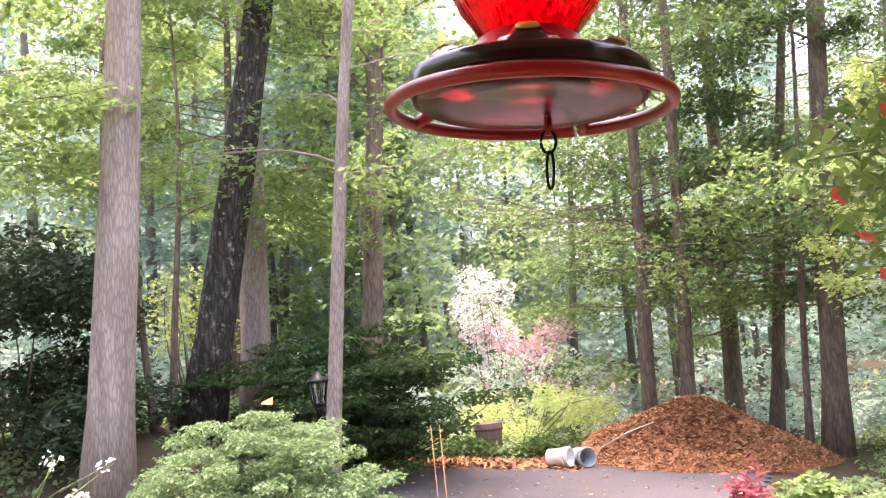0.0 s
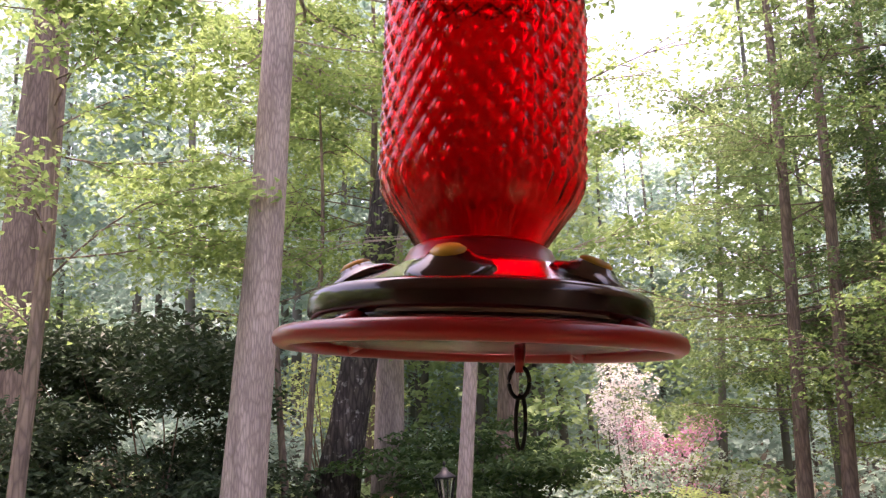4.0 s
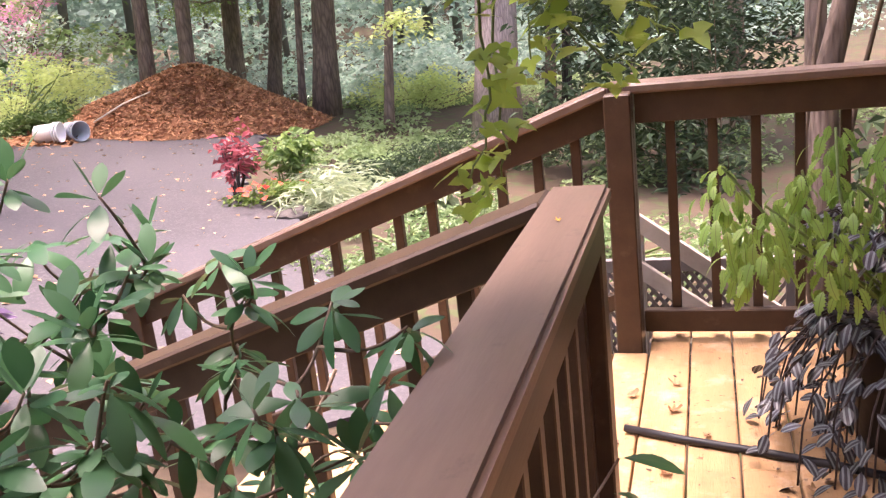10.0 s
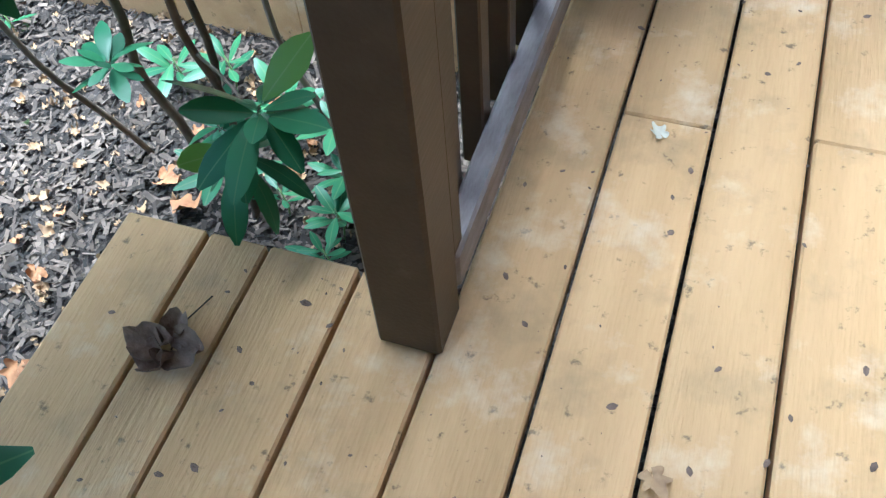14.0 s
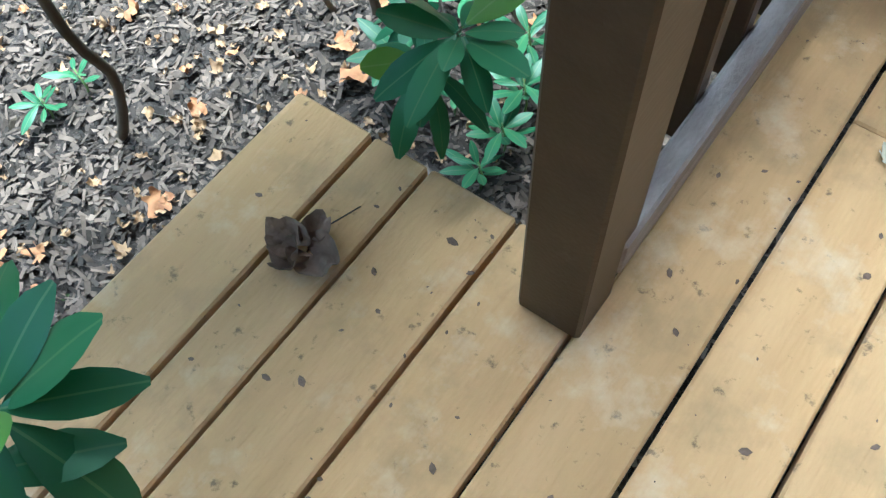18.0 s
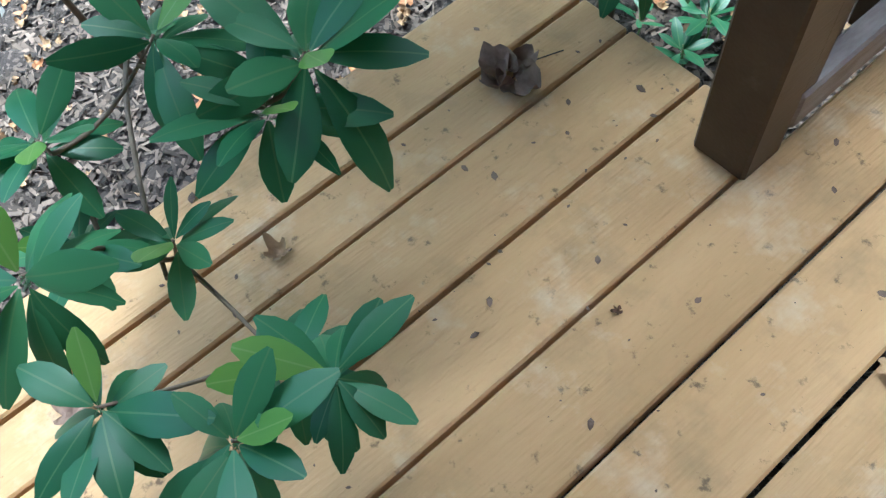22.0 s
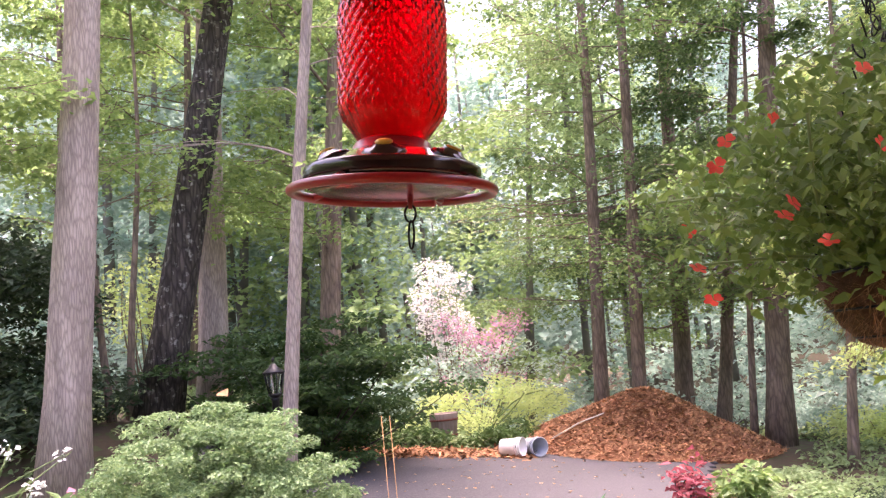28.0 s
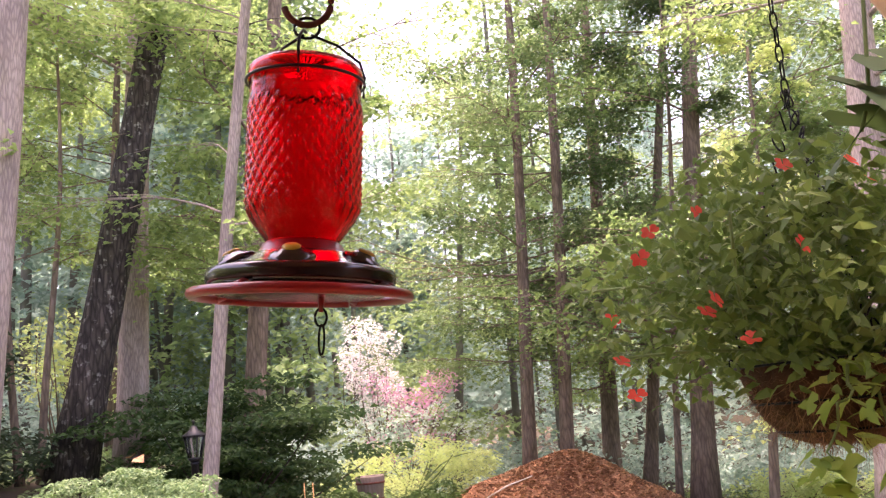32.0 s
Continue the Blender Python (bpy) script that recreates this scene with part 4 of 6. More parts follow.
shrub("groundcover", "green leafy groundcover below the stair railing", 4.1, 5.9, [(rg.uniform(-1.0, 1.2), rg.uniform(-1.2, 1.0), rg.uniform(0.05, 0.3), 0.3, 0.3, 0.12, 110) for _ in range(26)], 0.08, AZALEA, 14, 47, STEMG, "groundcover")
shrub("hydrangea", "pale green broad-leaved plants below the bank", -4.2, 7.0, [(rg.uniform(-1.2, 1.2), rg.uniform(-0.9, 0.9), rg.uniform(0.1, 0.7), 0.35, 0.35, 0.2, 60) for _ in range(24)], 0.16, AZALEA, 14, 48, STEMG, "plant", aspect=0.7)
ane = shrub("anemone", "white anemone flowers on tall stems by the tulip tree", -4.6, 7.4, [(rg.uniform(-0.5, 1.2), rg.uniform(-0.3, 0.3), rg.uniform(0.8, 1.25), 0.1, 0.1, 0.08, 14) for _ in range(9)], 0.052, WHITEF, 16, 49, STEMG, "flower", aspect=0.9)
lawn = [blob((-3 + rg.normal(0, 1.4), 4.4 + rg.normal(0, 1.0), float(height(-3, 4.4)) + 0.08), (0.35, 0.35, 0.15), 90, rg, 0.3) for _ in range(40)]
ly = thing("groundcover", "green leafy ground plants beyond the flagstone path", "groundcover", kind="stuff")
lawn = np.concatenate(lawn)
lawn = lawn[lawn[:, 0] < -3.2 + 0.3 * lawn[:, 1]]
leaf_part("ground_leaves", lawn, 0.09, AZALEA, ly, 50)

bank = [blob((rg.uniform(-11, -2.2), rg.uniform(10.5, 19), 0), (0.5, 0.5, 0.25), 90, rg, 0.3) for _ in range(150)]
bank += [blob((rg.uniform(5.5, 13), rg.uniform(8.5, 19), 0), (0.5, 0.5, 0.25), 90, rg, 0.3) for _ in range(120)]
bank += [blob((rg.uniform(3.6, 6.2), rg.uniform(10.2, 13.6), 0), (0.4, 0.4, 0.18), 90, rg, 0.3) for _ in range(40)]
bank += [blob((rg.uniform(-6, -2.3), rg.uniform(3.6, 8), 0), (0.45, 0.45, 0.22), 90, rg, 0.3) for _ in range(80)]
bank += [blob((rg.uniform(-3.0, 0.5), rg.uniform(15.6, 19), 0), (0.45, 0.45, 0.3), 90, rg, 0.3) for _ in range(50)]
bank = np.concatenate(bank)
bank[:, 2] = np.abs(bank[:, 2]) + height(bank[:, 0], bank[:, 1])
bk = thing("bank_groundcover", "low green plants and ivy covering the bank", "groundcover", kind="stuff")
leaf_part("bank_leaves", bank, 0.11, AZALEA, bk, 59)
cp = shrub("coleus_plant", "red and pink coleus growing beside the driveway", 2.25, 9.75, [(rg.uniform(-0.15, 0.2), rg.uniform(-0.15, 0.15), rg.uniform(0.2, 0.85), 0.16, 0.15, 0.12, 17) for _ in range(11)], 0.13, COLEUSR, 10, 51, TWIGD, "plant", aspect=0.55)
shrub("sweet_potato_vine", "leafy bright green plant beside the red coleus", 2.75, 9.7, [(rg.uniform(-0.2, 0.25), rg.uniform(-0.15, 0.15), rg.uniform(0.15, 0.8), 0.18, 0.16, 0.12, 45) for _ in range(12)], 0.11, CANOPY, 10, 52, STEMG, "plant", aspect=0.6)
bed = shrub("impatiens_bed", "low dark green impatiens with coral flowers", 2.45, 9.35, [(rg.uniform(-0.4, 0.4), rg.uniform(-0.22, 0.22), rg.uniform(0.08, 0.26), 0.17, 0.15, 0.08, 90) for _ in range(12)], 0.07, IMPL, 8, 53, STEMG, "flower bed")
fp = np.stack([rg.uniform(-0.45, 0.45, 26), rg.uniform(-0.3, 0.2, 26), rg.uniform(0.22, 0.36, 26)], 1)
leaf_part("blossoms", fp, 0.075, CORAL, bed, 54, aspect=1.0, flat=0.6)
shrub("strobilanthes", "purple-leaved plant at the edge of the driveway", -0.35, 5.2, [(rg.uniform(-0.18, 0.25), rg.uniform(-0.2, 0.2), rg.uniform(0.2, 0.62), 0.14, 0.14, 0.1, 16) for _ in range(12)], 0.14, PURPLE, 10, 55, TWIGD, "plant", aspect=0.42)
shrub("dark_coleus", "dark red coleus shoot above the purple plant", -0.5, 5.5, [(rg.uniform(-0.1, 0.1), rg.uniform(-0.1, 0.1), z, 0.1, 0.1, 0.04, 16) for z in (0.6, 0.72, 0.84)], 0.1, DARKRL, 4, 56, TWIGD, "plant", aspect=0.55)
rs = thing("azalea_blossom", "few pink late blossoms and orange fallen leaves on the azalea", "blossom", kind="stuff", m=Matrix.Translation((-2.05, 7.3, float(height(-2.05, 7.3)))))
leaf_part("blossom", np.array([(-0.95, -0.55, 1.05), (-0.92, -0.6, 1.08), (-0.5, -0.8, 0.92), (-0.47, -0.82, 0.95), (-0.35, -0.85, 0.75)]), 0.07, PINK, rs, 57, aspect=1.0)
leaf_part("caught_leaf", np.array([(0.2, -0.62, 1.72), (0.22, -0.63, 1.7), (0.85, -0.75, 0.85), (-0.1, -0.85, 0.75)]), 0.1, DRYLEAF, rs, 58, aspect=0.9)

# ---- wood chip pile ----
PX, PY = 3.0, 16.0
pile = thing("wood_chip_pile", "large heap of fresh orange-brown wood chips on the driveway", "wood chip pile")
gxx, gyy = np.meshgrid(np.linspace(-2.6, 2.6, 70), np.linspace(-2.0, 2.0, 54))
def pile_h(dx, dy):
    q = np.sqrt((dx / 2.25) ** 2 + (dy / 1.75) ** 2)
    hh = 0.98 * np.clip(1 - q ** 1.55, -0.12, 1) + 0.06 * np.sin(3 * dx + 1) * np.cos(2.3 * dy)
    return hh - 0.34 * np.exp(-((dx + 0.1) / 0.6) ** 2 - ((dy + 0.95) / 0.34) ** 2)
zz = pile_h(gxx, gyy) + height(PX + gxx, PY + gyy) + rg.normal(0, 0.018, gxx.shape)
wv = gxx.shape[1]
pf = [[j * wv + i, j * wv + i + 1, (j + 1) * wv + i + 1, (j + 1) * wv + i] for j in range(gxx.shape[0] - 1) for i in range(wv - 1)]
part("mound", mesh_of("heap", np.stack([gxx + PX, gyy + PY, zz], -1).reshape(-1, 3), pf), CHIPPILE, pile)


def slivers(x, y, z, ln, wd, rg):
    """Flat splinters lying about on a surface."""
    n = len(x)
    a, tl = rg.uniform(0, 2 * np.pi, n), rg.normal(0, 0.35, n)
    L, w = ln * rg.uniform(0.4, 1.5, n), wd * rg.uniform(0.5, 1.5, n)
    d = np.stack([np.cos(a), np.sin(a), tl], 1) * L[:, None]
    s = np.stack([-np.sin(a), np.cos(a), rg.normal(0, 0.4, n)], 1) * w[:, None]
    p = np.stack([x, y, z], 1)
    up = np.array([0, 0, 0.3]) * w[:, None]
    v = np.stack([p - d - s, p + d - s, p + d + s + up, p - d + s + up], 1).reshape(-1, 3)
    return v, np.arange(4 * n).reshape(-1, 4)


n = 24000
dx, dy = rg.normal(0, 1.15, n), rg.normal(-0.2, 0.9, n)
hz = pile_h(dx, dy)
keep = hz > -0.05
dx, dy, hz = dx[keep], dy[keep], hz[keep]
v, f = slivers(PX + dx, PY + dy, np.maximum(hz, 0.03) + height(PX + dx, PY + dy) + 0.015, 0.032, 0.009, rg)
tagged(part("chip_layer", mesh_of("chip_layer", v, f, False), CHIP, pile), kind="stuff")
# scattered chips and pine straw on the far edge of the driveway
n = 2600
x, y = rg.uniform(-2.6, 1.0, n), 15.0 + rg.normal(0, 0.25, n)
v, f = slivers(x, y, height(x, y) + 0.05, 0.06, 0.014, rg)
tagged(part("pine_straw", mesh_of("pine_straw", v, f, False), CHIP), "strip of orange-brown pine straw along the driveway", "pine straw", kind="stuff")
n = 760
x, y = rg.uniform(-2.5, 4.0, n), rg.uniform(4.5, 15.0, n)
ok = drive_in(x, y) > 0.1
lp = np.stack([x, y, height(x, y) + 0.036], 1)[ok]
tagged(leaf_part("driveway_leaves", lp, 0.075, LITTER, None, 61, aspect=0.7, flat=0.98, droop=0.0), "small dry fallen leaves scattered on the driveway", "fallen leaves", kind="stuff")

st_ = Heap()
sx, sy = np.array([-1.7, -1.2, -0.75]), np.array([-0.75, -0.7, -0.62])
st_.tube(np.stack([PX + sx, PY + sy, height(PX + sx, PY + sy) + pile_h(sx, sy) + 0.06], 1), [0.012, 0.014, 0.01], 6)
tagged(part("stick", st_.mesh("stick"), PALEWOOD), "pale stick lying on the slope of the wood chip pile", "stick")

# ---- things along the driveway ----
def bucket(x, y, mat_, label, roll):
    t = thing("bucket", label, "bucket", "buckets on the driveway", m=Matrix.Translation((x, y, float(height(x, y)) + 0.18)) @ Euler((radians(90), 0, radians(roll))).to_matrix().to_4x4())
    part("body", lathe([(0.0, -0.19), (0.128, -0.19), (0.133, -0.185), (0.15, 0.17), (0.158, 0.17), (0.158, 0.185), (0.15, 0.19), (0.143, 0.185), (0.125, -0.17), (0.0, -0.172)], 28), mat_, t)
    for z in (0.09, 0.13):
        part("rim_band", lathe([(0.146, z), (0.158, z + 0.003), (0.158, z + 0.012), (0.147, z + 0.016)], 28, True), mat_, t)
    h = Heap()
    a = np.linspace(0, np.pi, 12)
    h.tube(np.stack([0.155 * np.cos(a), 0.155 * np.sin(a), 0.12 + 0.05 * np.sin(a)], 1), [0.004] * 12, 5)
    part("handle", h.mesh("handle"), BLACKM, t)
    return t


bucket(0.62, 14.75, WHITEP, "white plastic bucket lying on its side", 62)
bucket(0.98, 14.85, GREYP, "grey plastic bucket lying on its side", 25)
bz = float(height(-0.52, 16.6))
bar = thing("planter_tub", "round weathered brown planter tub behind the driveway", "planter", m=Matrix.Translation((-0.52, 16.6, bz - 0.01)))
part("tub", lathe([(0.0, 0.0), (0.2, 0.0), (0.24, 0.3), (0.265, 0.52), (0.255, 0.54), (0.235, 0.53), (0.22, 0.42), (0.0, 0.42)], 28), BARREL, bar)
part("soil", lathe([(0.0, 0.46), (0.15, 0.455), (0.222, 0.44)], 20), MULCH, bar)
for z in (0.12, 0.4):
    part("hoop", lathe([(0.222 + z * 0.09, z), (0.23 + z * 0.09, z + 0.002), (0.232 + z * 0.09, z + 0.035), (0.224 + z * 0.09, z + 0.037)], 28, True), RUST, bar)
tp = thing("flower_pot", "terracotta pot of pink flowers at the edge of the driveway", "flower pot", m=Matrix.Translation((-2.0, 15.85, float(height(-2.0, 15.85)))))
part("pot", lathe([(0.0, 0.0), (0.15, 0.0), (0.21, 0.26), (0.235, 0.26), (0.235, 0.32), (0.215, 0.32), (0.2, 0.27), (0.0, 0.27)], 24), TERRA, tp)
leaf_part("foliage", blob((0, 0, 0.45), (0.36, 0.3, 0.2), 260, rg), 0.1, DARKRL, tp, 62)
leaf_part("blossoms", blob((0, 0, 0.48), (0.38, 0.3, 0.2), 60, rg), 0.08, PINK, tp, 63, aspect=1.0)
# post lantern
LX, LY = -2.05, 9.6
lz = float(height(LX, LY))
ltop = 1.72 - lz
lamp = thing("post_lantern", "black metal carriage lantern on a slim post", "lamp post", m=Matrix.Translation((LX, LY, lz)))
part("post", lathe([(0.0, -0.1), (0.04, -0.1), (0.04, ltop - 0.42), (0.055, ltop - 0.4), (0.0, ltop - 0.38)], 14), BLACKM, lamp)
part("base_plate", lathe([(0.0, ltop - 0.4), (0.045, ltop - 0.39), (0.075, ltop - 0.36), (0.075, ltop - 0.345), (0.0, ltop - 0.34)], 6), BLACKM, lamp)
part("glass_pane", lathe([(0.062, ltop - 0.34), (0.105, ltop - 0.12)], 6), LAMPGLASS, lamp, "clear glass panes")
for k in range(6):
    a = k * np.pi / 3
    h = Heap()
    h.tube([(0.064 * np.cos(a), 0.064 * np.sin(a), ltop - 0.35), (0.108 * np.cos(a), 0.108 * np.sin(a), ltop - 0.115)], [0.008, 0.008], 5)
    part("frame_bar", h.mesh("bar"), BLACKM, lamp)
part("roof", lathe([(0.0, ltop - 0.01), (0.02, ltop - 0.015), (0.05, ltop - 0.06), (0.125, ltop - 0.11), (0.125, ltop - 0.125), (0.0, ltop - 0.118)], 6), BLACKM, lamp)
part("finial", lathe([(0.0, ltop + 0.05), (0.012, ltop + 0.04), (0.02, ltop + 0.02), (0.008, ltop - 0.005), (0.0, ltop - 0.012)], 10), BLACKM, lamp)
# boulder at the end of the bed
bm = bmesh.new()
bmesh.ops.create_icosphere(bm, subdivisions=3, radius=1)
for v in bm.verts:
    v.co = Vector((v.co.x * 0.19, v.co.y * 0.15, v.co.z * 0.085)) * (1 + 0.22 * noise.noise(v.co * 1.6))
tagged(part("boulder", bm, ROCK, None, "", Matrix.Translation((2.55, 8.85, float(height(2.55, 8.85)) + 0.04))), "flat grey boulder at the edge of the driveway", "rock")
# twine stakes
for dx in (0.0, 0.06):
    zb = float(height(-0.59 + dx, 6.4))
    h = Heap()
    h.tube([(0, 0, -0.05), (0.005, 0, 0.8), (0.0, 0.01, 1.62)], [0.0032, 0.003, 0.003], 5)
    tagged(part("twine", h.mesh("twine"), TWINE, None, "", Matrix.Translation((-0.59 + dx, 6.4, zb))), "thin orange twine stake standing at the driveway", "cane", "canes")
# far road and cleared bank between the trunks
road = strip("far_road", lambda x, y: np.minimum(1.4 - np.abs(y - 37 - 0.12 * x), 11 - np.abs(x - 8)), STONE, -6, 22, 32, 44, 0.5, 0.05, "pale gravel road far off between the trees", "road")

# ---- hummingbird feeder ----
FEED = Matrix.Translation((0.042, 0.695, 1.6985)) @ Euler((radians(3.4), radians(5.2), 0)).to_matrix().to_4x4()
feeder = thing("hummingbird_feeder", "red glass hummingbird feeder hanging under the porch eave", "bird feeder", m=FEED)
# quilted bottle: a turned wall with diamond dimples
prof = [(0.031, 0.043), (0.034, 0.05), (0.041, 0.06), (0.048, 0.07), (0.0515, 0.08)] + [(0.0525, 0.085 + 0.0019 * k) for k in range(57)] + [(0.0515, 0.195), (0.0535, 0.198), (0.0545, 0.203), (0.054, 0.21), (0.05, 0.2145), (0.04, 0.216), (0.0, 0.216)]
seg = 216
bv, bf = [], []
for i in range(seg):
    a = 2 * math.pi * i / seg
    for r, z in prof:
        quilt = 0.0
        if 0.058 < z < 0.185:
            p, q = 28 * a + z * 430, 28 * a - z * 430
            cell = max(abs((p / math.pi) % 2 - 1), abs((q / math.pi) % 2 - 1))
            quilt = -0.0026 * (1 - cell) * min(1, (z - 0.058) / 0.02, (0.185 - z) / 0.012)
        bv.append(((0.975 * r - quilt) * math.cos(a), (0.975 * r - quilt) * math.sin(a), z))
kp = len(prof)
for i in range(seg):
    j = (i + 1) % seg
    bf += [[i * kp + q, j * kp + q, j * kp + q + 1, i * kp + q + 1] for q in range(kp - 1)]
bottle = part("bottle", mesh_of("bottle", bv, bf), REDGLASS, feeder, "quilted red glass bottle")
bottle.modifiers.new("wall", "SOLIDIFY").thickness = 0.003
part("neck_collar", lathe([(0.028, 0.03), (0.05, 0.03), (0.042, 0.036), (0.036, 0.048), (0.03, 0.052)], 40), REDP, feeder)
part("saucer_lid", lathe([(0.07, 0.0275), (0.074, 0.0262), (0.081, 0.0252), (0.0843, 0.023), (0.085, 0.02), (0.085, 0.0135), (0.0835, 0.011), (0.081, 0.009)], 64), DARKRED, feeder, "glossy dark red saucer flange")
part("saucer_cone", lathe([(0.03, 0.047), (0.036, 0.043), (0.05, 0.0355), (0.064, 0.0295), (0.0705, 0.0272)], 64), REDCONE, feeder, "translucent red cone of the saucer")
part("saucer", lathe([(0.0, 0.004), (0.03, 0.0035), (0.055, 0.002), (0.074, 0.001), (0.081, 0.005), (0.083, 0.011), (0.08, 0.0125), (0.072, 0.006), (0.0, 0.0075)], 56), CLEARP, feeder, "smoky clear underside of the saucer")
ring_v, ring_f = tube_arrays([(0.0965 * math.cos(a), 0.0965 * math.sin(a), 0.002) for a in np.linspace(1.18, 7.42, 72)], [0.0048] * 72, 10)
part("perch_ring", mesh_of("perch_ring", ring_v, ring_f), REDP, feeder, "bright red perch ring")
for k in range(4):
    a = radians(62 + 90 * k)
    h = Heap()
    h.tube([(0.08 * math.cos(a), 0.08 * math.sin(a), 0.008), (0.0965 * math.cos(a), 0.0965 * math.sin(a), 0.002)], [0.005, 0.0045], 8)
    part("perch_bracket", h.mesh("bracket"), REDP, feeder)
for k in range(5):
    a = radians(-92 + 72 * k)
    m = Matrix.Translation((0.06 * math.cos(a), 0.06 * math.sin(a), 0.033)) @ Euler((0, radians(24), a)).to_matrix().to_4x4()
    port = part("feeding_port", lathe([(0.0, 0.006), (0.009, 0.006), (0.012, 0.003), (0.018, 0.001), (0.021, -0.003), (0.0, -0.004)], 18), DARKRED, feeder, "", m)
    part("bee_guard", lathe([(0.0, 0.009), (0.006, 0.0086), (0.0082, 0.007), (0.0082, 0.0052), (0.0, 0.0055)], 10), YELLOWP, port, "yellow plastic flower-shaped guard")
h = Heap()
h.tube([(0.0545 * math.cos(a), 0.0545 * math.sin(a), 0.199) for a in np.linspace(0, 2 * math.pi, 40)], [0.0014] * 40, 6)
part("wire_band", h.mesh("band"), BLACKM, feeder)
for a in (2.5, 4.7, 0.35):
    c, s = math.cos(a), math.sin(a)
    h = Heap()
    h.tube([(0.056 * c, 0.056 * s, 0.192), (0.057 * c, 0.057 * s, 0.212), (0.052 * c, 0.052 * s, 0.226), (0.03 * c, 0.03 * s, 0.24), (0.004 * c, 0.004 * s, 0.247)], [0.0014] * 5, 6)
    part("hanger_wire", h.mesh("wire"), BLACKM, feeder)
h = Heap()
h.tube([(0.012 * math.cos(a), 0, 0.253 + 0.01 * math.sin(a)) for a in np.linspace(0, 2 * math.pi, 16)], [0.0015] * 16, 6)
part("hanger_eye", h.mesh("eye"), BLACKM, feeder)
h = Heap()
h.tube([(0.014, 0.042, 0.005), (0.014, 0.042, -0.01)], [0.0032, 0.0024], 8)
part("hook_stalk", h.mesh("stalk"), REDP, feeder)
h = Heap()
h.tube([(0.014 + 0.0055 * math.cos(a), 0.042, -0.015 + 0.0085 * math.sin(a)) for a in np.linspace(0, 2 * math.pi, 20)], [0.0013] * 20, 6)
part("lower_eye", h.mesh("eye"), BLACKM, feeder)
h = Heap()
h.tube([(0.015 + 0.0026 * math.cos(a), 0.042, -0.036 + 0.0145 * math.sin(a)) for a in np.linspace(0, 2 * math.pi, 20)], [0.0012] * 20, 6)
part("lower_loop", h.mesh("loop"), BLACKM, feeder)
hook = thing("feeder_hook", "rusty iron hook holding the feeder from the porch eave", "hook", m=FEED)
h = Heap()
a = np.linspace(-2.9, 0.2, 18)
h.tube(np.concatenate([np.stack([0.022 * np.cos(a), 0 * a, 0.278 + 0.022 * np.sin(a)], 1), [(0.02, 0, 0.32), (0.0, 0, 0.36), (-0.02, 0, 0.9)]]), [0.0032] * 21, 8)
part("hook_rod", h.mesh("hook"), RUST, hook)

# ---- hanging basket ----
BX, BY, BZ = 0.79, 1.25, 1.585
basket = thing("hanging_basket", "coco-lined wire hanging basket of coral impatiens", "hanging basket", m=Matrix.Translation((BX, BY, BZ)) )
rg = np.random.default_rng(9)
lv = lathe([(0.0, -0.112), (0.05, -0.11), (0.095, -0.094), (0.13, -0.06), (0.15, -0.015), (0.16, 0.03), (0.15, 0.032), (0.138, -0.01), (0.0, -0.03)], 40)
for v in lv.vertices:
    v.co *= 0.88 * (1 + 0.09 * noise.noise(v.co * 22) + 0.05 * noise.noise(v.co * 60))
part("coco_liner", lv, COCO, basket, "shaggy brown coco fibre liner")
hp = Heap()
for k in range(3600):
    a, e = rg.uniform(0, 2 * np.pi), rg.uniform(-1.35, 0.15)
    d = np.array([math.cos(a) * math.cos(e), math.sin(a) * math.cos(e), math.sin(e) * 0.72])
    p = d * 0.13
    q = p + d * rg.uniform(0.004, 0.024) + rg.normal(0, 0.02, 3) - [0, 0, 0.008]
    s = np.cross(d, [0, 0, 1.0])
    hp.add([p - s * 0.0012, p + s * 0.0012, q], [[0, 1, 2]])
tagged(part("fibre_strands", hp.mesh("strands"), FIBRE, basket), kind="stuff")
for zr, rr in ((0.026, 0.144), (-0.031, 0.129), (-0.075, 0.095)):
    h = Heap()
    h.tube([(rr * math.cos(a), rr * math.sin(a), zr) for a in np.linspace(0, 2 * math.pi, 36)], [0.002] * 36, 5)
    part("wire_ring", h.mesh("ring"), BLACKM, basket)
pts = blob((-0.02, -0.02, 0.15), (0.34, 0.31, 0.22), 5600, rg, 0.2)
pts = pts[pts[:, 2] > -0.02]
st = Heap()
for k in range(60):
    st.tube(curve_pts(rg.normal(0, 0.05, 3) * [1, 1, 0], pts[rg.integers(len(pts))], 0.2, rg, 5), np.linspace(0.004, 0.002, 5), 4)
tagged(part("impatiens_stems", st.mesh("stems"), STEMG, basket), kind="stuff")
tagged(leaf_part("impatiens_foliage", pts, 0.027, IMPL, basket, 71, aspect=0.46, flat=0.4, shape=2), kind="stuff")


def petals(n, size, seed):
    rr = np.random.default_rng(seed)
    h = Heap()
    for k in range(n):
        a = 2 * np.pi * k / n + rr.normal(0, 0.1)
        d = np.array([math.cos(a), math.sin(a), 0.2])
        s = np.array([-math.sin(a), math.cos(a), 0])
        h.add([(0, 0, 0), d * size * 0.6 + s * size * 0.42, d * size + s * size * 0.2 - [0, 0, size * 0.1], d * size - s * size * 0.2 - [0, 0, size * 0.1], d * size * 0.6 - s * size * 0.42], [[0, 1, 2, 3, 4]])
    return h.mesh("blossom")


